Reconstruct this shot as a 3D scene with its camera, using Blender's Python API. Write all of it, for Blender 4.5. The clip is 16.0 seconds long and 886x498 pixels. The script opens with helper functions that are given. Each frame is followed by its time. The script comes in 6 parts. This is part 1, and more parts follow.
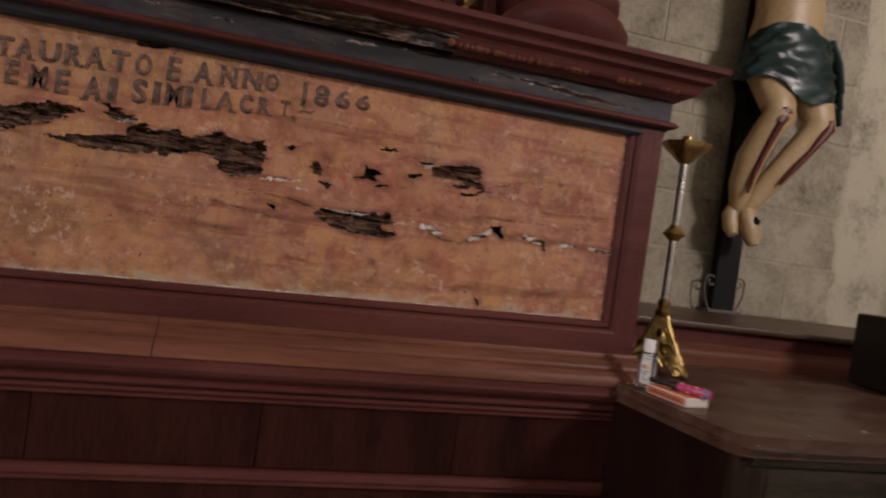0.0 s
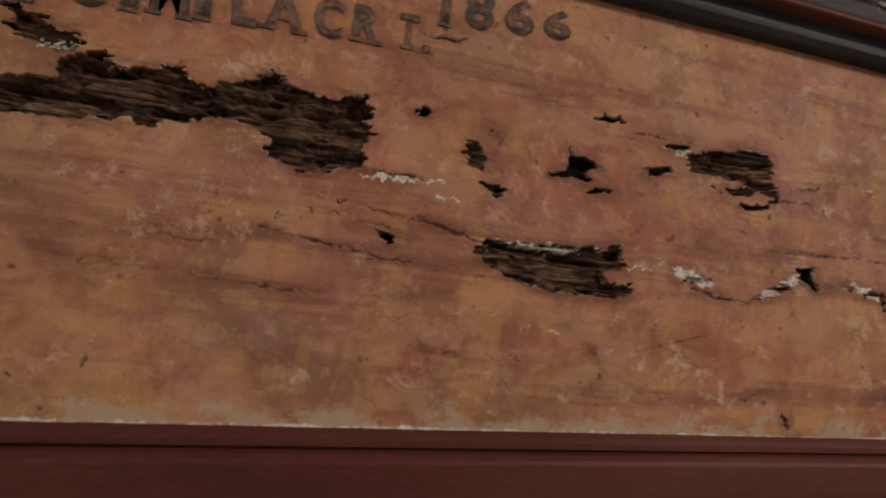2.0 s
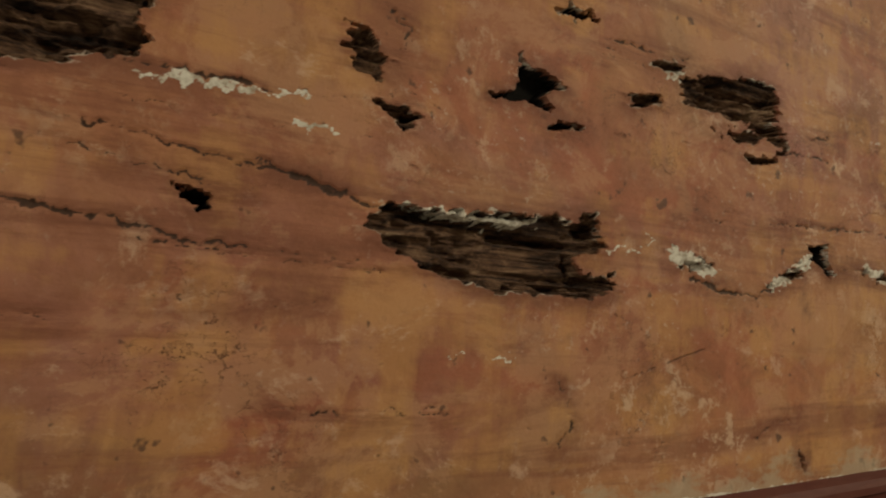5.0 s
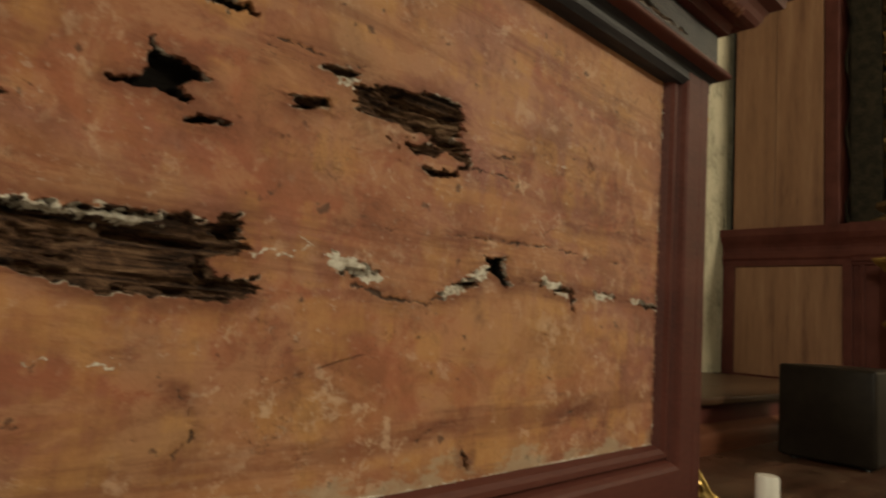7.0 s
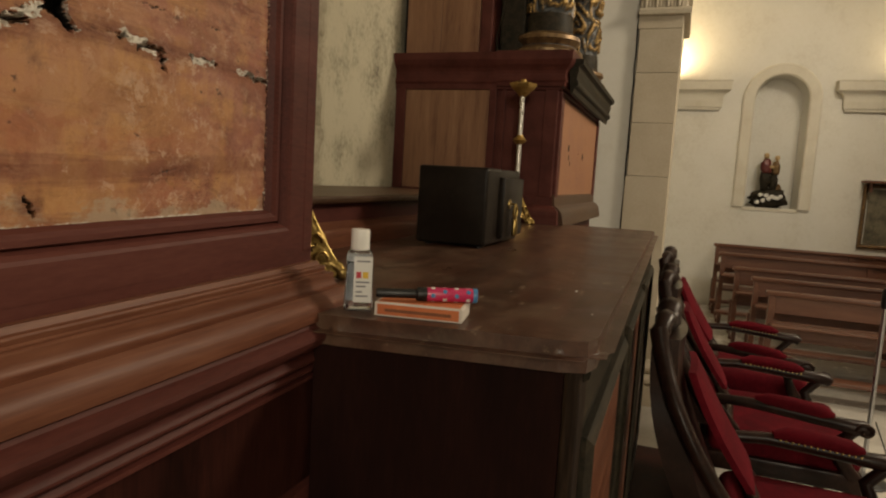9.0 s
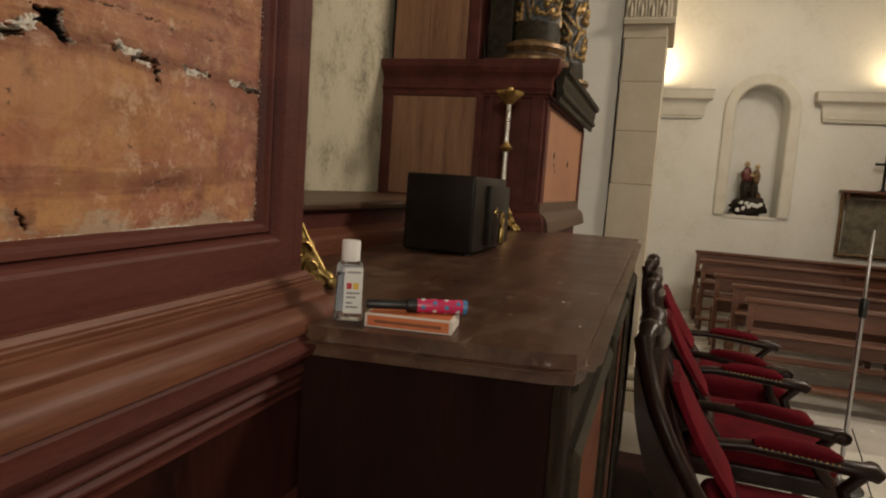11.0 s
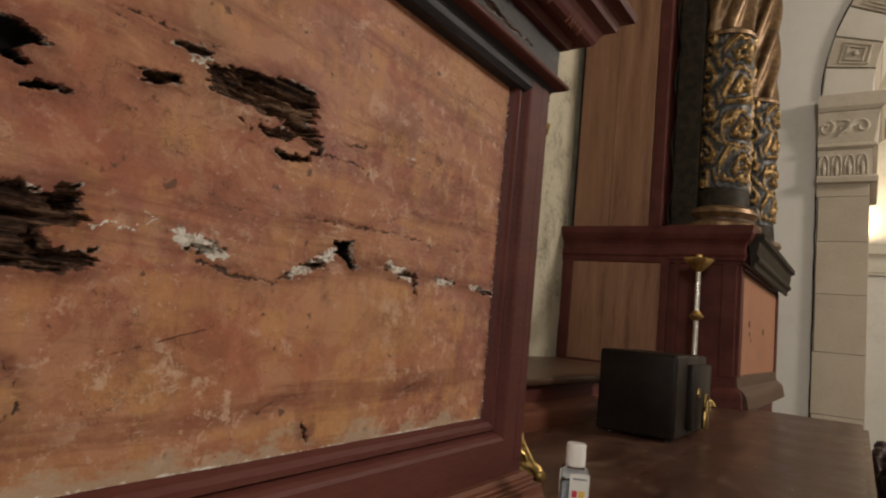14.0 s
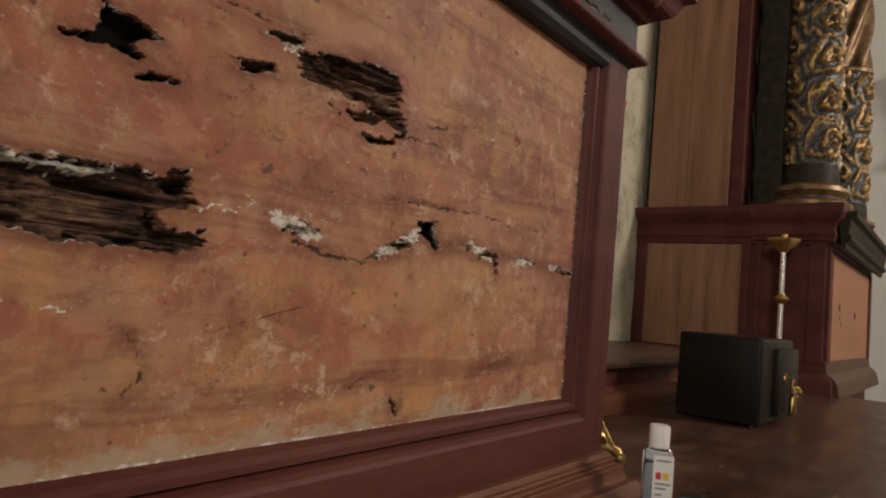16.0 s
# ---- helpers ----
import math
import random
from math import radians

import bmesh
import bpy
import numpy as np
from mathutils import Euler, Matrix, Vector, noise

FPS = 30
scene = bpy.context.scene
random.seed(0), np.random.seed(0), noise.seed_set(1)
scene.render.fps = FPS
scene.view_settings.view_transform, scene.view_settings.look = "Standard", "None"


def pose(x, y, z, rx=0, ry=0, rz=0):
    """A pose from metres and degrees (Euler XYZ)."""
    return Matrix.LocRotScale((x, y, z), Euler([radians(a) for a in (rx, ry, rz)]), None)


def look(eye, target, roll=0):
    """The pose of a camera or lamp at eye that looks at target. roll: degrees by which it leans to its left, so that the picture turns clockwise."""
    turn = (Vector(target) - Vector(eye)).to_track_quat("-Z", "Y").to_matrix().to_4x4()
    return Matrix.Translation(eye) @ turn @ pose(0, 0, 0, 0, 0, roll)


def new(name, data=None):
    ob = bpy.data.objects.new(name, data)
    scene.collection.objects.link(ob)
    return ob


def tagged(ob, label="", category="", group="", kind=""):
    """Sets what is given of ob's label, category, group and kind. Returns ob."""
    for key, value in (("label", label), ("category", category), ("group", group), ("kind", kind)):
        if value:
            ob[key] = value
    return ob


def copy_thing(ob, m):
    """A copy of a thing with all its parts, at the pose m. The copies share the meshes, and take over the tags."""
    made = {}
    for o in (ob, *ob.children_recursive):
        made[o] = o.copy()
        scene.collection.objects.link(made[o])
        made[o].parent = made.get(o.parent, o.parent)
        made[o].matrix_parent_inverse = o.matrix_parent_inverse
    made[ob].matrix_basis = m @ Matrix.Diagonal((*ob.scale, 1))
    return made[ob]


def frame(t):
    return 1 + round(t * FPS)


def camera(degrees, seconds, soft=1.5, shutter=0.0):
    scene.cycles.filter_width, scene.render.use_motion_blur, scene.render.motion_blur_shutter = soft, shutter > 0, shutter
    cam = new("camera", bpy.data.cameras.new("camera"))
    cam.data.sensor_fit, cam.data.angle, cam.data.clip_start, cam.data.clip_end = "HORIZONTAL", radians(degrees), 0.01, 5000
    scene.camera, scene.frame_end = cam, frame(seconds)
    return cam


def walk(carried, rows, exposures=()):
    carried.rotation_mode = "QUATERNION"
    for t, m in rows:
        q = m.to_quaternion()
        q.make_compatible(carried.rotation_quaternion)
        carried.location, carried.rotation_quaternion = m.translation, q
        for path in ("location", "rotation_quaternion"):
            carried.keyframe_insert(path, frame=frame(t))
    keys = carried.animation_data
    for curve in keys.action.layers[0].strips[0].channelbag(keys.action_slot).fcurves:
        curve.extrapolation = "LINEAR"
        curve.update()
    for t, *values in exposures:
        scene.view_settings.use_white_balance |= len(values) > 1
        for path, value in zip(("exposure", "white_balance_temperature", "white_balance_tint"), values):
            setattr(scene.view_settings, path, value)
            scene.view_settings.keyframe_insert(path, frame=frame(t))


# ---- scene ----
cam = camera(69.9, 16.0, soft=2.1, shutter=0.4)
PATH = [
    (0, (0.027, -0.007, 1.453), (0.531, 1.928, 1.414), 7.8),
    (0.5, (-0.043, 0.26, 1.417), (0.434, 2.202, 1.462), 5.8),
    (1, (-0.086, 0.454, 1.401), (0.39, 2.396, 1.471), 6.7),
    (1.5, (-0.076, 0.664, 1.371), (0.392, 2.6, 1.55), 6.7),
    (2, (-0.115, 0.824, 1.39), (0.439, 2.733, 1.615), 5.2),
    (2.5, (-0.165, 0.906, 1.399), (0.508, 2.774, 1.635), 2.6),
    (3, (-0.102, 0.97, 1.404), (0.641, 2.813, 1.63), 3.4),
    (3.2, (-0.058, 0.996, 1.403), (0.68, 2.84, 1.636), 3.9),
    (5.3, (-0.021, 1.105, 1.421), (0.954, 2.839, 1.622), 3.8),
    (5.5, (-0.004, 1.1, 1.425), (0.988, 2.825, 1.627), 4.7),
    (6, (0.034, 1.072, 1.431), (1.142, 2.722, 1.66), 3.9),
    (6.5, (0.059, 1.057, 1.432), (1.267, 2.632, 1.672), 4.4),
    (7, (0.08, 1.037, 1.428), (1.437, 2.487, 1.661), 4.2),
    (7.5, (0.105, 1.015, 1.407), (1.643, 2.29, 1.511), 4.0),
    (8, (0.13, 0.977, 1.38), (1.841, 2.012, 1.327), 3.3),
    (8.5, (0.118, 0.939, 1.358), (1.911, 1.809, 1.191), 3.4),
    (9, (0.11, 0.91, 1.354), (1.977, 1.593, 1.132), 3.3),
    (11.3, (0.099, 0.923, 1.372), (1.988, 1.55, 1.173), 4.1),
    (11.5, (0.094, 0.928, 1.379), (1.979, 1.578, 1.225), 4.3),
    (12, (0.079, 0.938, 1.405), (1.953, 1.638, 1.397), 5.0),
    (12.5, (0.076, 0.95, 1.425), (1.924, 1.706, 1.548), 4.7),
    (13, (0.067, 0.959, 1.432), (1.887, 1.765, 1.628), 5.1),
    (13.5, (0.063, 0.981, 1.427), (1.791, 1.967, 1.642), 5.2),
    (14, (0.06, 1.004, 1.425), (1.706, 2.117, 1.647), 5.5),
    (14.5, (0.06, 1.008, 1.424), (1.683, 2.16, 1.628), 5.3),
    (15, (0.055, 1.015, 1.421), (1.626, 2.239, 1.605), 5.0),
    (15.5, (0.051, 1.017, 1.419), (1.596, 2.275, 1.592), 5.4),
    (16, (0.046, 1.012, 1.417), (1.573, 2.294, 1.574), 5.3),
]
walk(cam, [(t, look(eye, target, roll)) for t, eye, target, roll in PATH],
     exposures=[(0.0, -0.15, 6100, 24), (2.4, -0.25, 6350, 15), (3.2, -0.25, 6500, 12), (5.3, -0.27, 7350, 1), (8.0, -0.22, 7800, 5), (9.2, -0.2, 7500, 10), (11.3, -0.15, 6800, 12), (16.0, -0.17, 6450, 15)])

# ---------------------------------------------------------------- light
world = bpy.data.worlds.new("world")
scene.world = world
world.use_nodes = True
world.node_tree.nodes["Background"].inputs[0].default_value = (0.9, 0.95, 1.0, 1)
world.node_tree.nodes["Background"].inputs[1].default_value = 0.03


def area(name, eye, target, sx, sy, power, colour):
    d = bpy.data.lights.new(name, "AREA")
    d.shape, d.size, d.size_y, d.energy, d.color = "RECTANGLE", sx, sy, power, colour
    o = new(name, d)
    o.matrix_world = look(eye, target)
    return o


area("nave_lamp", (3.9, -2.5, 4.0), (2.0, 1.6, 1.5), 0.9, 0.7, 150, (1.0, 0.90, 0.76))
# added fill from the left, to brighten faces turned to -x; no window there
area("nave_window_light", (-8.6, -2.5, 4.5), (2.2, 1.8, 1.6), 1.6, 2.4, 330, (1.0, 0.94, 0.83))
# added unseen fill under the vault that brightens the chapel walls
area("chapel_lamp", (7.2, -1.3, 4.4), (9.0, 0.2, 0.6), 0.9, 0.9, 66, (1.0, 0.93, 0.82))
area("cornice_uplight", (10.28, 1.30, 3.10), (10.45, 1.15, 5.0), 0.3, 0.12, 30, (1.0, 0.80, 0.50))
area("cornice_uplight", (10.28, -2.0, 3.10), (10.45, -1.9, 5.0), 0.3, 0.12, 9, (1.0, 0.80, 0.50))


# ---------------------------------------------------------------- materials
def mat(name, colours, scale=6.0, stretch=(1, 1, 1), rough=0.5, bump=0.2, detail=8.0, fine=60.0, metal=0.0, bump_scale=None,
        random_tint=0.0, spec=0.5, contrast=(0.3, 0.7)):
    """Two-scale noise over a ramp of colours, with fine relief."""
    m = bpy.data.materials.new(name)
    m.use_nodes = True
    nt = m.node_tree
    b = nt.nodes["Principled BSDF"]
    tc = nt.nodes.new("ShaderNodeTexCoord")
    mp = nt.nodes.new("ShaderNodeMapping")
    mp.inputs["Scale"].default_value = stretch
    nt.links.new(tc.outputs["Object"], mp.inputs["Vector"])
    n1 = nt.nodes.new("ShaderNodeTexNoise")
    n1.inputs["Scale"].default_value, n1.inputs["Detail"].default_value, n1.inputs["Roughness"].default_value = scale, detail, 0.62
    nt.links.new(mp.outputs[0], n1.inputs["Vector"])
    n2 = nt.nodes.new("ShaderNodeTexNoise")
    n2.inputs["Scale"].default_value, n2.inputs["Detail"].default_value = fine, 5.0
    nt.links.new(mp.outputs[0], n2.inputs["Vector"])
    mix = nt.nodes.new("ShaderNodeMix")
    mix.data_type = "FLOAT"
    mix.inputs[0].default_value = 0.3
    nt.links.new(n1.outputs[0], mix.inputs[2])
    nt.links.new(n2.outputs[0], mix.inputs[3])
    ramp = nt.nodes.new("ShaderNodeValToRGB")
    els = ramp.color_ramp.elements
    k = len(colours)
    for i, c in enumerate(colours):
        p = contrast[0] + (contrast[1] - contrast[0]) * i / max(1, k - 1)
        e = els[i] if i < 2 else els.new(p)
        e.position, e.color = p, (*c, 1)
    nt.links.new(mix.outputs[0], ramp.inputs[0])
    out = ramp.outputs[0]
    if random_tint:
        oi = nt.nodes.new("ShaderNodeObjectInfo")
        hs = nt.nodes.new("ShaderNodeHueSaturation")
        mr = nt.nodes.new("ShaderNodeMapRange")
        mr.inputs[3].default_value, mr.inputs[4].default_value = 1 - random_tint, 1 + random_tint
        nt.links.new(oi.outputs["Random"], mr.inputs[0])
        nt.links.new(mr.outputs[0], hs.inputs["Value"])
        nt.links.new(out, hs.inputs["Color"])
        out = hs.outputs[0]
    nt.links.new(out, b.inputs["Base Color"])
    rr = nt.nodes.new("ShaderNodeMapRange")
    rr.inputs[3].default_value, rr.inputs[4].default_value = max(0.02, rough - 0.12), min(1, rough + 0.12)
    nt.links.new(n1.outputs[0], rr.inputs[0])
    nt.links.new(rr.outputs[0], b.inputs["Roughness"])
    b.inputs["Metallic"].default_value = metal
    b.inputs["Specular IOR Level"].default_value = spec
    if bump:
        bp = nt.nodes.new("ShaderNodeBump")
        bp.inputs["Strength"].default_value, bp.inputs["Distance"].default_value = bump, 0.004
        nt.links.new(mix.outputs[0], bp.inputs["Height"])
        nt.links.new(bp.outputs[0], b.inputs["Normal"])
    return m


M_RED = mat("oxblood_painted_wood", [(0.050, 0.014, 0.012), (0.090, 0.026, 0.021), (0.125, 0.042, 0.033)], 3, (0.6, 3, 3), 0.50, 0.08, fine=90, spec=0.16)
M_MOULD = mat("varnished_moulding_wood", [(0.060, 0.019, 0.012), (0.135, 0.050, 0.029), (0.225, 0.095, 0.056)], 5, (0.25, 4, 4), 0.40, 0.15, spec=0.15)
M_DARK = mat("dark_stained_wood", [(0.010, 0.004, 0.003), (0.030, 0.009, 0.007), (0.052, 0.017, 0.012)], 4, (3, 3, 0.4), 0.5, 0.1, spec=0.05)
# the dark stained wood again, with the shade below the shelf's end put in
M_END = mat("shaded_stained_wood", [(0.006, 0.0025, 0.002), (0.013, 0.0045, 0.0036), (0.024, 0.008, 0.006)], 4, (3, 3, 0.4), 0.6, 0.1, spec=0.05)
M_COUNTER = mat("worn_brown_tabletop_wood", [(0.045, 0.022, 0.012), (0.075, 0.038, 0.021), (0.11, 0.060, 0.034)], 4, (0.35, 3, 3), 0.40, 0.1, fine=120, spec=0.35)
M_PLANK = mat("brown_wood_planks", [(0.13, 0.055, 0.030), (0.21, 0.100, 0.054), (0.25, 0.125, 0.068), (0.31, 0.165, 0.095)], 6, (3.5, 3.5, 0.22), 0.5, 0.2, fine=70, contrast=(0.36, 0.66))
M_BLUE = mat("flaking_blue_black_paint", [(0.008, 0.007, 0.008), (0.018, 0.017, 0.021), (0.034, 0.030, 0.034), (0.11, 0.07, 0.055)], 9, (0.5, 3, 3), 0.5, 0.6, contrast=(0.3, 0.80), spec=0.2)
M_PANEL = mat("ochre_marbled_paint", [(0.20, 0.08, 0.048), (0.29, 0.125, 0.068), (0.34, 0.16, 0.083), (0.26, 0.11, 0.07)], 5, (1, 1, 1.3), 0.55, 0.15, contrast=(0.28, 0.74))
M_ROT = mat("rotten_wood", [(0.010, 0.006, 0.004), (0.055, 0.033, 0.020), (0.16, 0.11, 0.075)], 14, (0.3, 1, 4), 0.9, 0.9)
M_STONE = mat("limestone_ashlar", [(0.12, 0.10, 0.065), (0.27, 0.238, 0.17), (0.36, 0.32, 0.235), (0.43, 0.385, 0.29)], 4.5, (1, 1, 1), 0.9, 0.6, random_tint=0.09, contrast=(0.33, 0.6))
M_JOINT = mat("lime_mortar", [(0.26, 0.225, 0.16), (0.37, 0.33, 0.245), (0.43, 0.385, 0.29)], 5, (1, 1, 1), 0.9, 0.4)
M_PLASTER = mat("white_lime_plaster", [(0.60, 0.57, 0.50), (0.70, 0.68, 0.62), (0.74, 0.72, 0.67)], 1.6, (1, 1, 1), 0.85, 0.15, fine=25)
M_VAULT = mat("mottled_vault_plaster", [(0.40, 0.36, 0.29), (0.52, 0.48, 0.40), (0.60, 0.56, 0.48)], 2.2, (1, 1, 1), 0.88, 0.4, fine=14)
M_MARBLE = mat("grey_white_marble_floor", [(0.42, 0.39, 0.35), (0.55, 0.52, 0.47), (0.62, 0.60, 0.55)], 2, (1, 1, 1), 0.25, 0.03, random_tint=0.06)
M_CREAM = mat("stained_cream_plaster", [(0.20, 0.18, 0.13), (0.35, 0.32, 0.235), (0.47, 0.43, 0.32), (0.52, 0.475, 0.355)], 7, (1, 1, 0.8), 0.9, 0.5, contrast=(0.32, 0.56))
M_GOLD = mat("worn_gilding", [(0.16, 0.09, 0.03), (0.42, 0.27, 0.09), (0.62, 0.43, 0.17)], 30, (1, 1, 1), 0.38, 0.3, metal=0.85, fine=150)
M_SILVER = mat("hammered_silver_foil", [(0.45, 0.43, 0.40), (0.72, 0.70, 0.66), (0.85, 0.83, 0.8)], 60, (1, 1, 1), 0.3, 0.6, metal=1.0, fine=200)
M_SAFE = mat("black_enamelled_steel", [(0.008, 0.0056, 0.004), (0.014, 0.010, 0.0075), (0.023, 0.017, 0.0125)], 5, (1, 1, 1), 0.38, 0.05, spec=0.14)
M_VELVET = mat("crimson_velvet", [(0.055, 0.003, 0.006), (0.095, 0.005, 0.010), (0.14, 0.008, 0.015)], 8, (1, 1, 1), 0.95, 0.15, spec=0.08)
M_POST = mat("worn_dark_post_paint", [(0.006, 0.003, 0.002), (0.018, 0.010, 0.006), (0.045, 0.028, 0.017), (0.20, 0.15, 0.10)], 9, (3, 3, 0.3), 0.6, 0.5, contrast=(0.34, 0.74), spec=0.12)
M_WALNUT = mat("polished_walnut", [(0.008, 0.004, 0.003), (0.018, 0.008, 0.006), (0.038, 0.017, 0.011)], 9, (1, 1, 1), 0.34, 0.15, spec=0.2)
M_PEW = mat("pew_pine_wood", [(0.075, 0.027, 0.015), (0.135, 0.053, 0.030), (0.19, 0.083, 0.048)], 5, (3, 0.3, 3), 0.42, 0.1)


class Nodes:
    """Short hand for node materials."""

    def __init__(self, name):
        self.m = bpy.data.materials.new(name)
        self.m.use_nodes = True
        self.nt = self.m.node_tree
        self.b = self.nt.nodes["Principled BSDF"]
        self.co = self.nt.nodes.new("ShaderNodeTexCoord").outputs["Object"]

    def put(self, sock, v):
        if isinstance(v, bpy.types.NodeSocket):
            self.nt.links.new(v, sock)
        elif isinstance(v, tuple) and len(v) == 3 and sock.type == "RGBA":
            sock.default_value = (*v, 1)
        else:
            sock.default_value = v

    def noise(self, scale, stretch=(1, 1, 1), detail=6, rough=0.6, distort=0.0, shift=(0, 0, 0)):
        mp = self.nt.nodes.new("ShaderNodeMapping")
        mp.inputs["Scale"].default_value, mp.inputs["Location"].default_value = stretch, shift
        self.nt.links.new(self.co, mp.inputs[0])
        n = self.nt.nodes.new("ShaderNodeTexNoise")
        n.inputs["Scale"].default_value, n.inputs["Detail"].default_value = scale, detail
        n.inputs["Roughness"].default_value, n.inputs["Distortion"].default_value = rough, distort
        self.nt.links.new(mp.outputs[0], n.inputs["Vector"])
        return n.outputs[0]

    def cells(self, scale, stretch=(1, 1, 1), warp=None, amount=0.0):
        """Distance to the borders of irregular cells."""
        mp = self.nt.nodes.new("ShaderNodeMapping")
        mp.inputs["Scale"].default_value = stretch
        self.nt.links.new(self.co, mp.inputs[0])
        v = self.nt.nodes.new("ShaderNodeTexVoronoi")
        v.feature = "DISTANCE_TO_EDGE"
        v.inputs["Scale"].default_value = scale
        src = mp.outputs[0]
        if warp is not None:
            add = self.nt.nodes.new("ShaderNodeVectorMath")
            add.operation = "MULTIPLY_ADD"
            self.nt.links.new(warp, add.inputs[0])
            add.inputs[1].default_value = (amount, amount, amount)
            self.nt.links.new(src, add.inputs[2])
            src = add.outputs[0]
        self.nt.links.new(src, v.inputs["Vector"])
        return v.outputs["Distance"]

    def math(self, op, a, b=0.0):
        n = self.nt.nodes.new("ShaderNodeMath")
        n.operation = op
        self.put(n.inputs[0], a)
        self.put(n.inputs[1], b)
        return n.outputs[0]

    def span(self, v, a, b, c=0.0, d=1.0):
        n = self.nt.nodes.new("ShaderNodeMapRange")
        self.put(n.inputs[0], v)
        for i, x in enumerate((a, b, c, d)):
            n.inputs[i + 1].default_value = x
        return n.outputs[0]

    def ramp(self, v, stops):
        n = self.nt.nodes.new("ShaderNodeValToRGB")
        els = n.color_ramp.elements
        for i, (p, c) in enumerate(stops):
            e = els[i] if i < 2 else els.new(p)
            e.position, e.color = p, (*c, 1)
        self.put(n.inputs[0], v)
        return n.outputs[0]

    def mix(self, f, a, b):
        n = self.nt.nodes.new("ShaderNodeMix")
        n.data_type = "RGBA"
        self.put(n.inputs[0], f)
        self.put(n.inputs[6], a)
        self.put(n.inputs[7], b)
        return n.outputs[2]

    def attr(self, name):
        n = self.nt.nodes.new("ShaderNodeAttribute")
        n.attribute_name = name
        return n.outputs["Fac"]

    def xyz(self, k):
        n = self.nt.nodes.new("ShaderNodeSeparateXYZ")
        self.nt.links.new(self.co, n.inputs[0])
        return n.outputs[k]

    def done(self, colour, rough=0.5, height=None, strength=0.3, metal=None):
        self.put(self.b.inputs["Base Color"], colour)
        self.put(self.b.inputs["Roughness"], rough)
        if metal is not None:
            self.put(self.b.inputs["Metallic"], metal)
        if height is not None:
            bp = self.nt.nodes.new("ShaderNodeBump")
            bp.inputs["Strength"].default_value, bp.inputs["Distance"].default_value = strength, 0.004
            self.put(bp.inputs["Height"], height)
            self.nt.links.new(bp.outputs[0], self.b.inputs["Normal"])
        return self.m


def damaged_panel_material():
    n = Nodes("flaking_ochre_paint_on_rotten_wood")
    big = n.noise(2.6, (1, 1, 1.7), 7, 0.62, 0.7, (4, 0, 3))
    paint = n.ramp(big, [(0.34, (0.28, 0.104, 0.066)), (0.44, (0.35, 0.140, 0.080)), (0.51, (0.38, 0.166, 0.086)), (0.57, (0.41, 0.195, 0.090)), (0.66, (0.35, 0.165, 0.080))])
    # mauve and brick red glazes, and an olive brown that grows towards low x
    wash = n.noise(3.4, (1, 1, 1.5), 6, 0.6, 0.9, (11, 2, 6))
    leftward = n.math("SUBTRACT", wash, n.math("MULTIPLY", n.xyz(0), 0.16))
    paint = n.mix(n.span(leftward, 0.47, 0.62, 0, 0.68), paint, (0.215, 0.118, 0.062))
    mauve = n.noise(4.2, (0.8, 1, 1.4), 6, 0.65, 0.6, (1, 7, 13))
    paint = n.mix(n.span(mauve, 0.55, 0.66, 0, 0.50), paint, (0.33, 0.150, 0.135))
    brick = n.noise(5.5, (0.7, 1, 1.5), 7, 0.68, 0.6, (5, 3, 17))
    paint = n.mix(n.span(brick, 0.53, 0.62, 0, 0.55), paint, (0.37, 0.112, 0.062))
    blotch = n.noise(15, (1, 1, 1.2), 9, 0.74, 0.5, (3, 1, 2))
    paint = n.mix(n.span(blotch, 0.505, 0.55, 0, 0.42), paint, (0.50, 0.270, 0.155))
    paint = n.mix(n.span(blotch, 0.48, 0.38, 0, 0.50), paint, (0.225, 0.085, 0.045))
    brush = n.math("MULTIPLY", n.noise(30, (1, 1, 0.2), 5, 0.6, 0.3, (1, 5, 2)), n.noise(30, (0.2, 1, 1), 5, 0.6, 0.3, (7, 5, 2)))
    paint = n.mix(n.span(brush, 0.25, 0.34, 0, 0.50), paint, (0.52, 0.27, 0.10))
    dark = n.noise(7.5, (1, 1, 1.2), 11, 0.78, 0.4, (9, 4, 1))
    paint = n.mix(n.span(dark, 0.55, 0.68, 0, 0.75), paint, (0.15, 0.062, 0.042))
    streak = n.noise(8, (0.16, 1, 2.8), 8, 0.72, 0.3, (2, 8, 5))
    paint = n.mix(n.span(streak, 0.54, 0.62, 0, 0.55), paint, (0.20, 0.072, 0.042))
    fleck = n.noise(38, (1, 1, 1), 8, 0.78, 0.25, (6, 2, 8))
    worn = n.noise(5, (1, 1, 1.3), 5, 0.6, 0.4, (8, 1, 4))
    paint = n.mix(n.math("MULTIPLY", n.span(fleck, 0.54, 0.60, 0, 0.75), n.span(worn, 0.46, 0.60)), paint, (0.58, 0.39, 0.275))
    pale = n.noise(24, (0.8, 1, 1.1), 8, 0.75, 0.3, (6, 2, 8))
    paint = n.mix(n.span(pale, 0.59, 0.66, 0, 0.55), paint, (0.60, 0.40, 0.29))
    speck = n.noise(150, (1, 1, 1), 4, 0.7)
    rub = n.span(n.noise(6, (1, 1, 1), 4, 0.6, 0.2, (2, 2, 9)), 0.48, 0.62)
    paint = n.mix(n.math("MULTIPLY", n.span(speck, 0.60, 0.68, 0, 0.45), rub), paint, (0.62, 0.50, 0.42))
    spot = n.noise(60, (1, 1, 1), 3, 0.6, 0, (4, 4, 4))
